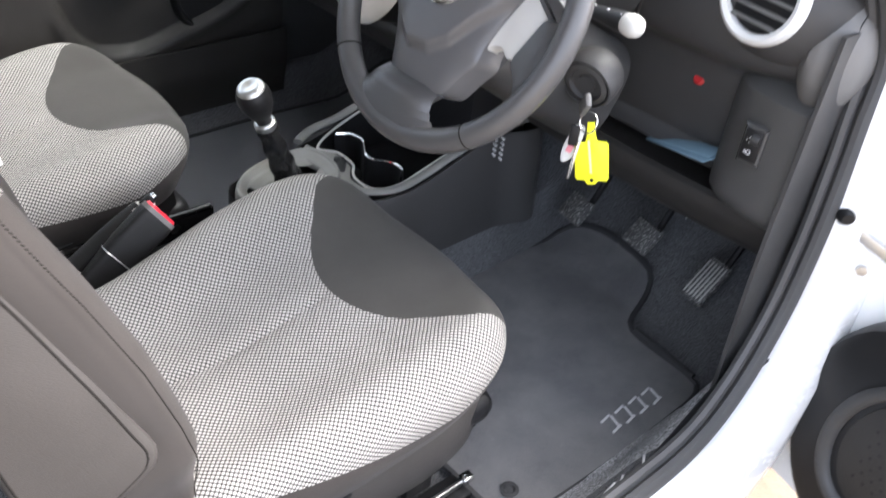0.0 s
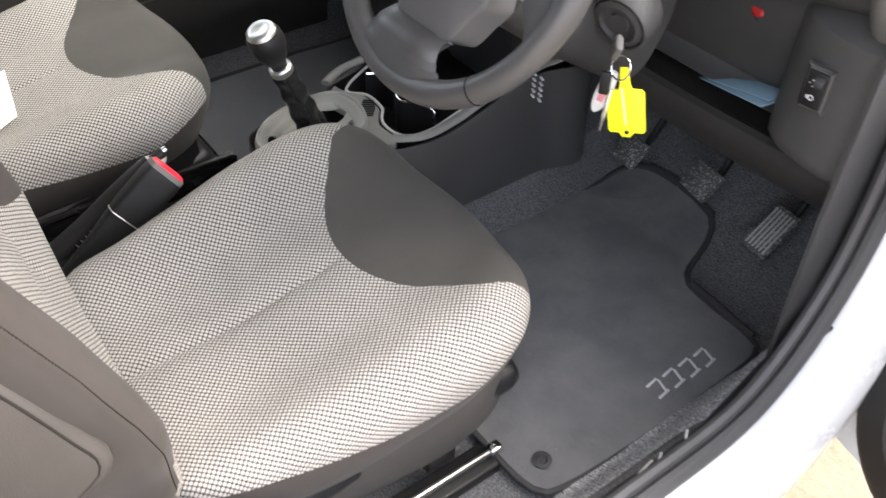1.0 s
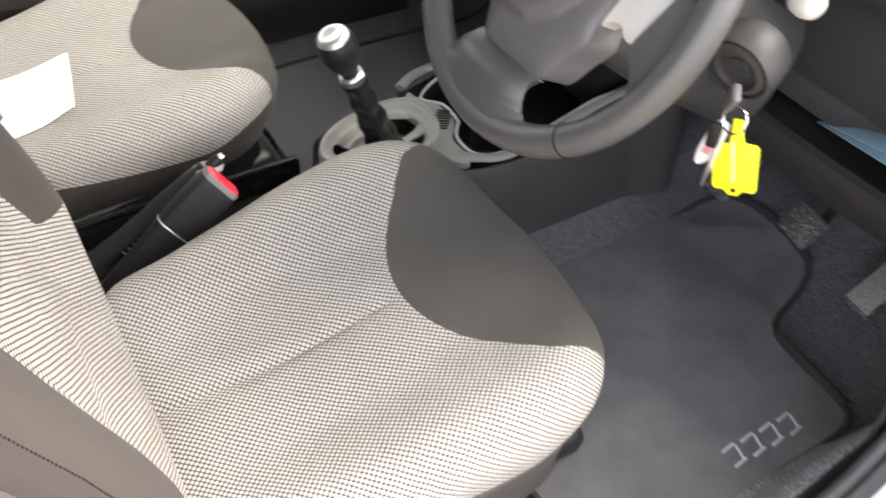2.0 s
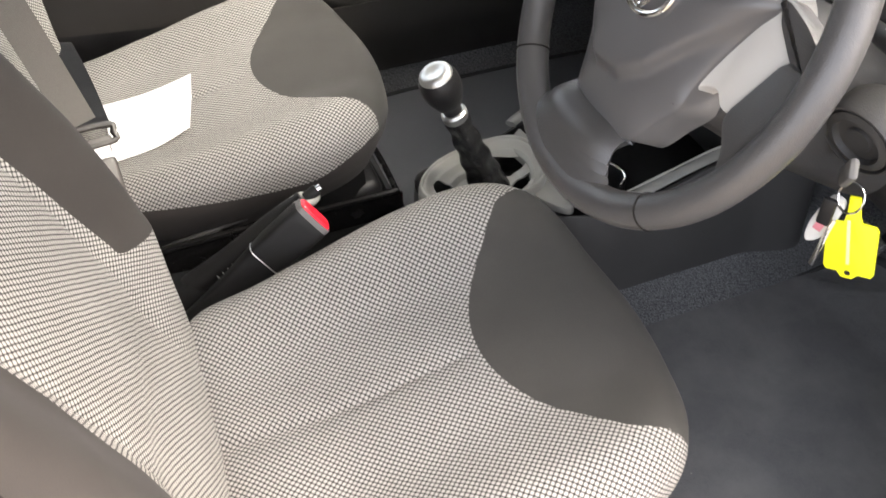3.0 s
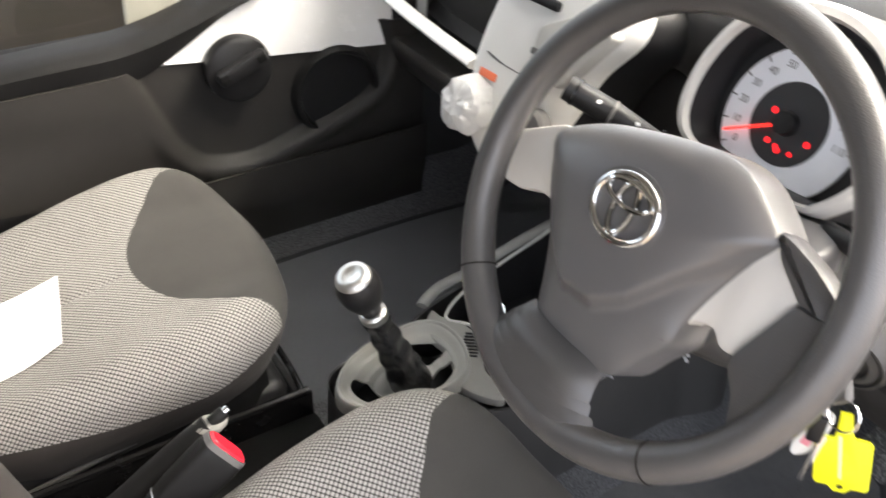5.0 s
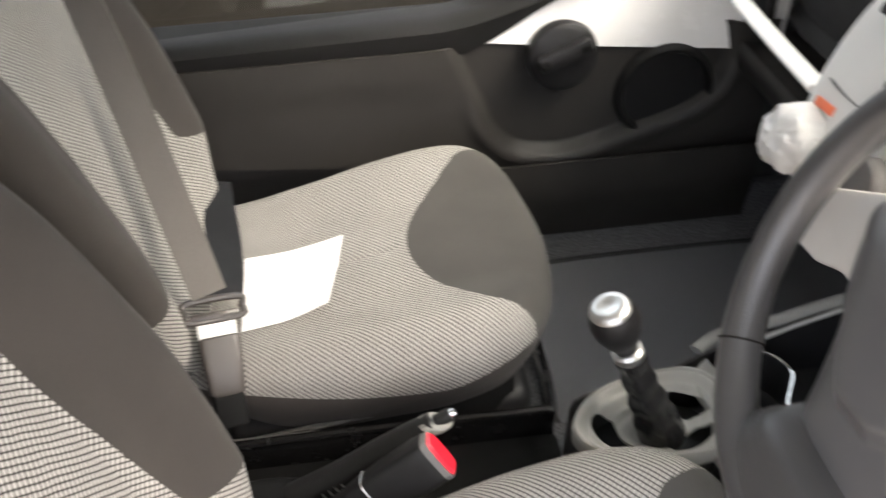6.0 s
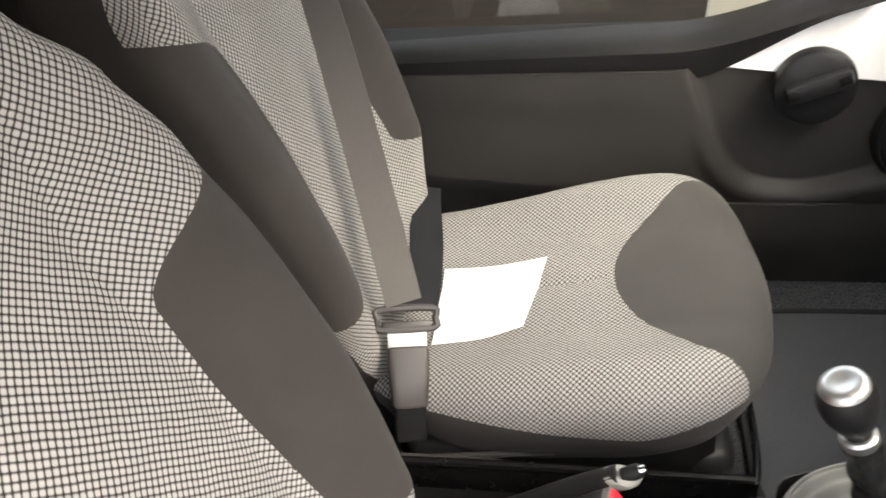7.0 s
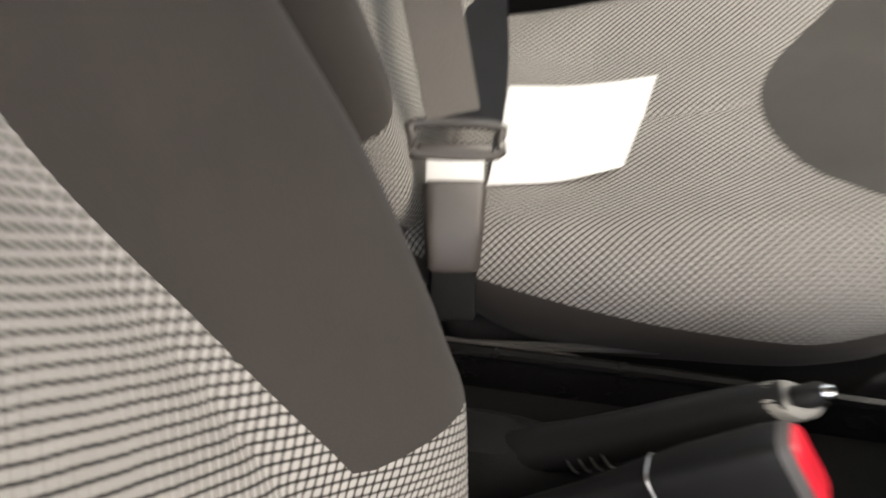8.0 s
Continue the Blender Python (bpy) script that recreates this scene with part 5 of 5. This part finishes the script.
def pod_ring(k, z):
    return [gm2 @ V(p[0] * k, p[1] * k, z) for p in pod]


part("housing", loft([pod_ring(1.10, -0.14), pod_ring(1.115, -0.06), pod_ring(1.085, -0.006)], True, (True, False)), DASH, IP, "dark pod housing")
part("surround", loft([pod_ring(1.09, -0.008), pod_ring(1.085, 0.006), pod_ring(1.04, 0.016), pod_ring(0.975, 0.018), pod_ring(0.94, 0.008)], True, (False, False)), SILVERGREY, IP, "silver-grey surround")
part("inner_wall", loft([pod_ring(0.945, 0.010), pod_ring(0.90, -0.004), pod_ring(0.875, -0.022)], True, (False, False)), BLACK, IP, "black inner wall")
gm3, gm2 = gm2, gm2 @ Matrix.Translation((-0.012, 0.004, 0))
part("back_plate", slab([(p[0] * 0.88, p[1] * 0.88) for p in pod], 0.004, 0.001, gm3 @ pose(0, 0, -0.022)), DIALDARK, IP, "black dial plate")
part("dial_ring", lathe([(0.068, -0.0215), (0.068, -0.019), (0.038, -0.019), (0.038, -0.0215)], 64, gm2), DIAL, IP, "white speed scale ring")
part("dial_centre", lathe([(0.038, -0.020), (0.0375, -0.0175), (0.0, -0.0175)], 48, gm2), DIALDARK, IP)
part("hub", lathe([(0.011, -0.0175), (0.010, -0.008), (0, -0.007)], 24, gm2), BLACK, IP)
for i, sp_ in enumerate(range(0, 120, 10)):
    a = radians(218 - i * 19.8)
    words(str(sp_), 0.0095, gm2 @ Matrix.Translation((0.053 * math.cos(a), 0.053 * math.sin(a), -0.0186)), DIALDARK, IP, "numeral")
    part("tick", block(0.005, 0.0012, 0.0006, 0, gm2 @ pose(0.0645 * math.cos(a), 0.0645 * math.sin(a), -0.0188, 0, 0, math.degrees(a))), DIALDARK, IP)
a = radians(210)
part("needle", block(0.050, 0.0024, 0.0012, 0.0004, gm2 @ pose(0.036 * math.cos(a), 0.036 * math.sin(a), -0.012, 0, 0, 210)), NEEDLE, IP, "red needle")
for x, y, r in ((-0.018, 0.006, 0.0036), (-0.010, -0.020, 0.0032), (0.003, -0.024, 0.0034), (0.0, -0.0215, 0.0028), (0.016, -0.022, 0.0026), (0.026, -0.008, 0.0034)):
    part("warning_lamp", lathe([(r * 0.85, -0.0174), (r * 0.7, -0.0168), (0, -0.0168)], 12, gm2 @ Matrix.Translation((x, y, 0))), WARN, IP, "lit red warning lamp")

cover = [(-0.085, 0.0), (0.060, 0.0), (0.098, 0.012), (0.108, -0.012), (0.100, -0.075), (0.06, -0.09), (-0.06, -0.09), (-0.085, -0.07)]
part("column_cover", pillow(rounded(cover, 0.012), 0.03, 0.010, gm3 @ pose(0, -0.050, 0.012, -62, 0, 0)), PAD, IP, "mid grey column cover")

# ---- rev counter beside the speedometer ----
TC = V(0.456, 0.660, 1.100)
tm = Matrix.Translation(TC) @ pose(0, 0, 0, 90 - 24, 0, 8)
TA = thing("rev_counter", TC, "small round rev counter with silver ring and white dial", "rev counter")
part("housing", lathe([(0.034, 0.004), (0.0365, -0.004), (0.036, -0.03), (0.028, -0.048), (0.0, -0.052)], 36, tm), DASH, TA, "dark grey round housing")
part("ring", lathe([(0.0365, -0.006), (0.0385, 0.002), (0.0365, 0.009), (0.0325, 0.010), (0.0300, 0.004), (0.0295, -0.006)], 44, tm), SILVER, TA, "silver ring")
part("dial_face", lathe([(0.0298, -0.004), (0.0298, -0.003), (0.0, -0.003)], 40, tm), DIALDARK, TA, "dark dial face")
part("scale", loft([[tm @ V(r * math.cos(a), r * math.sin(a), -0.0024) for a in np.linspace(radians(-40), radians(215), 40)] for r in (0.028, 0.018)], False), DIAL, TA, "white scale")
part("red_zone", loft([[tm @ V(r * math.cos(a), r * math.sin(a), -0.0019) for a in np.linspace(radians(-40), radians(10), 12)] for r in (0.028, 0.022)], False), NEEDLE, TA, "red zone")
part("pointer", block(0.026, 0.002, 0.001, 0.0004, tm @ pose(0.012 * math.cos(radians(215)), 0.012 * math.sin(radians(215)), 0.0, 0, 0, 215)), NEEDLE, TA)
part("neck", tube(spline([tm @ V(0, -0.02, -0.035), tm @ V(0.0, -0.05, -0.05), V(0.452, 0.80, 1.035)], 16), lambda t: 0.016 + 0.010 * t, 16), DASH, TA, "dark grey neck")
for i in range(4):
    part("slot", block(0.003, 0.004, 0.030 - 0.004 * i, 0.001, pose(0.374 + 0.0065 * i, 0.7395, 1.030 - 0.003 * i, -8, 18, 0)), BLACK, DB)
part("joint", tube(spline([(0.366, 0.741, 1.046), (0.374, 0.740, 1.015), (0.386, 0.741, 1.000), (0.412, 0.742, 0.990), (0.424, 0.742, 0.962), (0.420, 0.744, 0.906)], 40), 0.0035, 8), BLACK, DB, "dark panel joint")

# ---- centre stack ----
SC = V(0.0, 0.625, 0.90)
sm2 = Matrix.Translation(SC) @ pose(0, 0, 0, 72, 0, 6)
ST = thing("centre_stack", SC, "silver-white centre stack with heater dial and radio", "centre stack")
so = spline([(-0.07, 0.135), (-0.105, 0.09), (-0.122, 0.02), (-0.118, -0.05), (-0.09, -0.11), (-0.03, -0.14), (0.02, -0.10), (0.045, -0.03), (0.065, 0.03), (0.10, 0.085), (0.09, 0.125), (0.02, 0.145)], 90, True)
part("fascia", pillow(so, 0.045, 0.035, sm2 @ pose(0, 0, 0.006)), STACKGREY, ST, "silver-white fascia")
part("rear_body", slab([(p[0] * 0.94, p[1] * 0.94) for p in so], 0.10, 0.004, sm2 @ pose(0, 0, -0.038)), BLACK, ST, "black body behind the fascia")
part("slot", block(0.075, 0.012, 0.01, 0.004, sm2 @ pose(-0.03, 0.088, 0.009)), BLACK, ST, "dark slot")
part("radio", slab(rounded([(-0.01, 0.015), (0.045, 0.005), (0.098, 0.085), (0.06, 0.102), (-0.01, 0.062)], 0.008), 0.02, 0.005, sm2 @ pose(0.0, 0.0, 0.016)), LIGHTGREY, ST, "pale grey radio")
part("crease", tube(spline([sm2 @ V(-0.112, 0.010, -0.010), sm2 @ V(-0.085, 0.004, 0.0055), sm2 @ V(-0.05, 0.0, 0.0075), sm2 @ V(0.0, 0.0, 0.009)], 30), 0.0016, 6), GREY, ST)
part("radio_lamp", block(0.03, 0.010, 0.003, 0.001, sm2 @ pose(-0.072, -0.020, 0.009)), flat("orange_lens", (0.8, 0.18, 0.08), 0.3), ST, "orange-red lens")
part("radio_lamp", block(0.024, 0.010, 0.003, 0.001, sm2 @ pose(0.062, 0.082, 0.0165)), flat("orange_lens", (0.8, 0.25, 0.10), 0.3), ST, "orange-red lens")
for i in range(4):
    part("radio_key", block(0.013, 0.008, 0.004, 0.002, sm2 @ pose(-0.002 + 0.018 * i, 0.034 + 0.004 * i, 0.017)), GREY, ST)
part("heater_knob", lathe([(0.026, 0.0), (0.026, 0.016), (0.022, 0.02), (0, 0.021)], 30, sm2 @ pose(0.03, -0.05, 0.008)), GREY, ST, "dark heater knob")
# crinkled white plastic at the lower corner of the stack
dm = Matrix.Translation((-0.074, 0.575, 0.848)) @ pose(0, 0, 0, 72, 0, 6)
wrap = loft([[V(r * math.cos(a), r * math.sin(a), z) for a in np.linspace(0, 2 * math.pi, 64, endpoint=False)] for r, z in ((0.030, -0.034), (0.034, -0.024), (0.036, -0.014), (0.0365, -0.005), (0.036, 0.003), (0.034, 0.010), (0.030, 0.015), (0.025, 0.018), (0.019, 0.020), (0.013, 0.021), (0.006, 0.0215))])
for v in wrap.verts:
    n = noise.noise(v.co * 55.0) * 0.006 + abs(noise.noise(v.co * 130.0)) * 0.005 - 0.002
    v.co += v.co.normalized() * n
bmesh.ops.transform(wrap, matrix=dm, verts=wrap.verts)
part("wrap", wrap, SILVER, ST, "crinkled white plastic wrap", 25)
part("column", block(0.20, 0.16, 0.42, 0.03, pose(-0.005, 0.86, 0.70)), BLACK, ST, "black lower stack")

# ---- passenger door (closed) ----
PD = tagged(new("door_1"), "closed passenger door with dark card, window winder and speaker", "door", kind="structure")
PD.location = (-0.70, 0.3, 0.35)


RIM_LINE = spline([(0.262, 0.735), (0.285, 0.690), (0.303, 0.645), (0.338, 0.553), (0.365, 0.510), (0.40, 0.484), (0.455, 0.472), (0.51, 0.474), (0.605, 0.500), (0.70, 0.530), (0.755, 0.562), (0.785, 0.600), (0.795, 0.645), (0.79, 0.70)], 90)
RIM_PTS = np.array([(p[0], p[1]) for p in RIM_LINE])


def hollow(y, z):
    """Distance from the swept edge of the door card's hollow, positive inside it."""
    a, b = RIM_PTS[:-1], RIM_PTS[1:]
    d, q = b - a, np.array((y, z))
    t = np.clip(((q - a) * d).sum(1) / (d * d).sum(1), 0, 1)
    off = q - (a + d * t[:, None])
    k = int((off ** 2).sum(1).argmin())
    return math.copysign(float(np.hypot(*off[k])), d[k][0] * off[k][1] - d[k][1] * off[k][0])


def door_x(y, z):
    """Inner face of the door card."""
    h = hollow(y, z)
    x = -0.676 - 0.020 * smooth(-0.004, 0.020, h)
    x += 0.007 * math.exp(-((h + 0.010) / 0.013) ** 2) * smooth(0.62, 0.52, z)
    x -= 0.016 * smooth(-0.03, -0.10, h) * smooth(0.50, 0.42, z)
    return x + 0.004 * smooth(0.60, 0.66, z) * smooth(0.32, 0.22, y)


card = grid(lambda y, z: V(door_x(y, z), y, z), np.linspace(-0.42, 0.86, 200), np.linspace(0.30, 0.70, 90))
seam = lambda p: p.z - 0.50 + 0.10 * (p.y + 0.04)
under = lambda p: seam(p) < 0 and hollow(p.y, p.z) < -0.035
cut_along(card, seam)
part("lower_card", thicken(split_off(card, under), 0.006), BLACK, PD, "black lower door card")
part("card", thicken(split_off(card, lambda p: not under(p)), 0.006), DOORCARD, PD, "dark brown-grey moulded door card")
card.free()
lower = grid(lambda y, z: V(-0.676 + 0.018 * smooth(0.30, 0.40, z), y, z), np.linspace(0.31, 0.86, 30), np.linspace(0.29, 0.465, 14))
part("map_pocket", thicken(lower, 0.006), DOORCARD, PD, "black map pocket")
# armrest ledge and window ledge
ledge = []
for y in np.linspace(-0.42, 0.56, 60):
    base = 0.738 + 0.02 * y
    up = 0.105 * smooth(0.25, 0.72, y)
    zt, zb = base + up, base - 0.070 + 0.045 * smooth(0.27, 0.50, y) + up * 0.95
    ledge.append([V(p[0], y, p[1]) for p in ((-0.735, zt + 0.010), (-0.70, zt + 0.008), (-0.678, zt), (-0.668, zt - 0.012), (-0.672, (zt + zb) / 2), (-0.684, zb), (-0.735, zb))])
part("arm_ledge", loft(ledge), GRIP, PD, "black upper door ledge")
upper = grid(lambda y, k: V(-0.71 - 0.03 * k, y, 0.742 + 0.012 * k), np.linspace(-0.42, 0.60, 20), np.linspace(0, 1, 5))
part("window_ledge", thicken(upper, 0.006), GRIP, PD, "matt black window ledge")
# bare painted metal at the front of the door
metalf = grid(lambda y, k: V(-0.690 - 0.03 * k, y, (0.700 - 0.108 * (y - 0.30)) * (1 - k) + min(0.93, 0.702 + 0.46 * (y - 0.30)) * k), np.linspace(0.304, 0.80, 40), np.linspace(0, 1, 12))
part("painted_metal", thicken(metalf, 0.006), WHITE, PD, "bare white painted metal")
part("outer_skin", thicken(grid(lambda y, z: V(-0.765 - 0.03 * math.sin((z - 0.25) * 4.5), y, z), np.linspace(-0.43, 0.86, 12), np.linspace(0.25, 0.715, 10)), 0.004), WHITE, PD, "white outer door skin")
part("front_edge", block(0.10, 0.02, 0.6, 0.006, pose(-0.735, 0.845, 0.55)), BLACK, PD)
SPK = V(-0.684, 0.672, 0.576)
spm = Matrix.Translation(SPK) @ pose(0, 0, 0, 0, 90, 0) @ Matrix.Scale(1.08, 4)
SP = part("speaker_ring", lathe([(0.086, -0.006), (0.084, 0.006), (0.079, 0.012), (0.074, 0.012), (0.070, 0.004), (0.069, -0.002)], 48, spm), GRIP, PD, "raised speaker ring")
part("grille", lathe([(0.070, 0.0), (0.05, 0.001), (0, 0.001)], 40, spm), BLACK, SP, "black speaker grille")
CR = V(-0.672, 0.477, 0.672)
crm = Matrix.Translation(CR) @ pose(0, 0, 0, 0, 90, 0) @ pose(0, 0, 0, 0, 0, 20)
WN = part("winder", lathe([(0.058, -0.012), (0.062, 0.0), (0.060, 0.014), (0.052, 0.020), (0, 0.022)], 40, crm), BLACK, PD, "round black window winder")
part("winder_arm", block(0.032, 0.098, 0.022, 0.009, crm @ pose(-0.010, 0.004, 0.028)), BLACK, WN, "raised winder bar")
for d in (-0.034, 0.040):
    part("winder_slot", block(0.013, 0.016, 0.006, 0.002, crm @ pose(-0.012, d, 0.0385)), MATTE, WN)
part("window_post", slab(rounded([(0.316, 0.742), (0.421, 0.764), (0.424, 0.93), (0.330, 0.93)], 0.006), 0.012, 0.003, Matrix(((0, 0, 1, -0.744), (1, 0, 0, 0), (0, 1, 0, 0), (0, 0, 0, 1)))), flat("beige_trim", (0.46, 0.43, 0.37), 0.55), PD, "pale beige window corner trim")

# ---- belt, buckle and paper on the passenger seat ----
BELT = thing("seat_belt", (-0.30, 0.0, 0.60), "grey seat belt fastened across the empty passenger seat", "seat belt")


def strap(path, width_dir, w, mat, name, label=""):
    rings = []
    n = len(path)
    for i, p in enumerate(path):
        wd = (Vector(width_dir[0]) * (1 - i / (n - 1)) + Vector(width_dir[1]) * i / (n - 1)).normalized()
        t = (path[min(i + 1, n - 1)] - path[max(i - 1, 0)]).normalized()
        wd = (wd - t * wd.dot(t)).normalized()
        nn = wd.cross(t) * 0.0009
        rings.append([p - wd * w - nn, p + wd * w - nn, p + wd * w + nn, p - wd * w + nn])
    return part(name, loft(rings), mat, BELT, label)


strap([V(-0.546, -0.302, 1.25).lerp(V(-0.190, -0.082, 0.624), k) + V(0, 0.012 * math.sin(k * math.pi), 0) for k in np.linspace(0, 1, 30)], ((0.6, 0.45, 0.5), (-0.42, 0.86, -0.27)), 0.0235, WEBBING, "shoulder_strap", "grey shoulder webbing")
# same belt as the shoulder run, its shade put into a near-black colour
strap(spline([(-0.200, -0.070, 0.606), (-0.269, -0.078, 0.578), (-0.387, -0.092, 0.562), (-0.480, -0.108, 0.572), (-0.560, -0.122, 0.556), (-0.600, -0.130, 0.47)], 40), ((-0.3, 0.9, -0.25), (0.0, 0.95, -0.2)), 0.025, plastic("shaded_webbing", (0.012, 0.0125, 0.014), 0.8, 900.0, 0.2, spec=0.2), "lap_strap", "grey lap webbing, coloured dark for shade")
PB = thing("belt_buckle", (-0.16, 0.0, 0.54), "grey belt buckle with tongue clicked in", "belt buckle", "belt buckles")
pbm = frame_along((-0.105, -0.070, 0.52), (-0.188, -0.080, 0.617), (0.76, 0.35, 0.64))
part("housing", loft([[pbm @ V(w * math.copysign(abs(math.cos(a)) ** 0.4, math.cos(a)), h * math.copysign(abs(math.sin(a)) ** 0.4, math.sin(a)), z) for a in np.linspace(0, 2 * math.pi, 32, endpoint=False)] for w, h, z in ((0.018, 0.007, 0.006), (0.022, 0.0095, 0.010), (0.0245, 0.0105, 0.04), (0.026, 0.0105, 0.072), (0.025, 0.0098, 0.079), (0.022, 0.0075, 0.081))]), BUCKLE, PB, "warm grey housing")
part("sleeve", block(0.040, 0.014, 0.05, 0.006, pbm @ pose(0, 0, -0.010)), MATTE, PB)
part("tongue", block(0.048, 0.004, 0.030, 0.001, pbm @ pose(0, 0, 0.092)), SILVER, PB, "bright steel tongue")
tl = spline([(-0.036, 0.0), (-0.033, 0.012), (0.033, 0.012), (0.036, 0.0), (0.033, -0.012), (-0.033, -0.012)], 40, True)
part("loop", tube([pbm @ V(p[0], 0.0, 0.115 + p[1]) for p in tl], 0.0048, 8, closed=True), BUCKLE, PB, "moulded strap loop")
part("loop_bar", block(0.062, 0.008, 0.011, 0.003, pbm @ pose(0, 0, 0.107)), BUCKLE, PB)
PAP = thing("paper_sheet", (-0.32, 0.09, 0.56), "blank white folded paper lying on the passenger seat", "paper")


def paper_f(u, v):
    a, b = V(-0.379, -0.066, 0), V(-0.394, 0.082, 0)
    c, d = V(-0.214, -0.060, 0), V(-0.242, 0.058, 0)
    p = (a * (1 - u) + b * u) * (1 - v) + (c * (1 - u) + d * u) * v
    lx, ly = p.x + 0.336, p.y - 0.176
    return V(p.x, p.y, 0.56 + cushion_top(lx, ly) + 0.004 + 0.006 * smooth(0.5, 1, u) * smooth(0.5, 1, v))


part("sheet", thicken(grid(paper_f, np.linspace(0, 1, 14), np.linspace(0, 1, 14)), 0.0012), PAPER, PAP)

# ---- open driver's door ----
DD = tagged(new("door_2"), "open white driver's door with black card and speaker", "door", kind="structure")
DD.location = (0.765, 0.93, 0.3)
hinge = Matrix.Translation((0.752, 0.925, 0)) @ pose(0, 0, 0, 0, 0, -14)
# local: x outward along the door, -y towards the cabin side, z up
part("shell", thicken(grid(lambda x, z: hinge @ V(x, -0.01 + 0.02 * math.sin(z * 3), z), np.linspace(0.0, 1.05, 12), np.linspace(0.20, 0.92, 10)), 0.01), WHITE, DD, "white painted inner door metal")
part("leading_edge", block(0.03, 0.11, 0.70, 0.012, hinge @ pose(0.01, 0.045, 0.56)), WHITE, DD)
part("outer_skin", thicken(grid(lambda x, z: hinge @ V(x, 0.10 + 0.03 * math.sin((z - 0.2) * 4), z), np.linspace(0.0, 1.05, 8), np.linspace(0.20, 0.92, 8)), 0.004), WHITE, DD, "white outer skin")
co = spline([(0.055, 0.36), (0.050, 0.44), (0.07, 0.53), (0.14, 0.61), (0.30, 0.66), (0.60, 0.72), (1.0, 0.74), (1.02, 0.28), (0.60, 0.22), (0.30, 0.19), (0.17, 0.20), (0.095, 0.26)], 90, True)
dcm = hinge @ Matrix(((1, 0, 0, 0), (0, 0, -1, -0.045), (0, 1, 0, 0), (0, 0, 0, 1)))
part("card", slab(co, 0.05, 0.02, dcm), BLACK, DD, "black moulded door card")
po = spline([(0.13, 0.40), (0.16, 0.50), (0.24, 0.56), (0.40, 0.58), (0.42, 0.32), (0.25, 0.29), (0.16, 0.31)], 60, True)
part("pocket_rim", tube([dcm @ V(p[0], p[1], 0.004) for p in po], 0.012, 10, 0.008, closed=True), DASH, DD, "raised pocket rim")
part("grille", slab([(0.28 + (p[0] - 0.28) * 0.86, 0.43 + (p[1] - 0.43) * 0.86) for p in po], 0.006, 0.002, dcm @ pose(0, 0, 0.002)), DOORCARD, DD, "dark perforated speaker grille")
for i in range(14):
    for j in range(10):
        part("dot", lathe([(0.0028, 0.0), (0.0, 0.0003)], 6, dcm @ pose(0.19 + 0.009 * i, 0.36 + 0.016 * j, 0.0028)), BLACK, DD) if (i + j) % 2 == 0 else None
CS = thing("check_strap", (0.78, 0.95, 0.64), "greasy steel door check strap", "check strap")
part("arm", block(0.10, 0.006, 0.018, 0.002, pose(0.785, 0.868, 0.70, 0, 18, 8)), STEEL, CS)
part("bracket", lathe([(0.014, 0.0), (0.014, 0.012), (0.008, 0.02), (0, 0.02)], 14, pose(0.748, 0.866, 0.722, 90, 0, 40)), BLACK, CS, "black greasy bracket")
part("bolt", lathe([(0.008, 0.0), (0.008, 0.006), (0, 0.007)], 6, pose(0.800, 0.866, 0.655, 90, 0, 30)), STEEL, CS)

# ---- parked dark car beyond the passenger window ----
NC = thing("parked_car", (-2.1, 0.2, 0.0), "dark parked car standing alongside", "car")
secs = []
for y in np.linspace(-2.0, 2.0, 30):
    e = 1 - smooth(1.5, 2.0, abs(y)) * 0.35
    hood = smooth(0.6, 1.1, y)
    hz = 1.42 * (1 - 0.36 * hood) * (1 - 0.2 * smooth(-1.3, -2.0, y))
    secs.append([V(x - 0.15, y, z) for x, z in ((-2.7 + 0.1 * (1 - e), 0.28), (-1.5 - 0.12 * (1 - e), 0.28), (-1.42 - 0.12 * (1 - e), 0.45), (-1.40 - 0.12 * (1 - e), 0.70), (-1.46 - 0.12 * (1 - e), min(0.92, hz - 0.05)), (-1.66, min(1.32, hz - 0.02)), (-2.1, hz), (-2.55, min(1.32, hz - 0.02)), (-2.7, 0.9))])
part("body", loft(secs), DARKPAINT, NC, "dark glossy bodywork")
for y in (-1.25, 1.25):
    part("wheel", lathe([(0.20, -0.10), (0.30, -0.10), (0.31, 0.0), (0.30, 0.10), (0.20, 0.10)], 32, pose(-1.73, y, 0.30, 0, 90, 0)), RUBBER, NC, "black tyre")
part("side_window", thicken(grid(lambda y, k: V(-1.608 - 0.19 * k, y, 0.94 + 0.34 * k), np.linspace(-1.0, 0.5, 8), np.linspace(0, 1, 4)), 0.006), BLACK, NC, "dark side window")
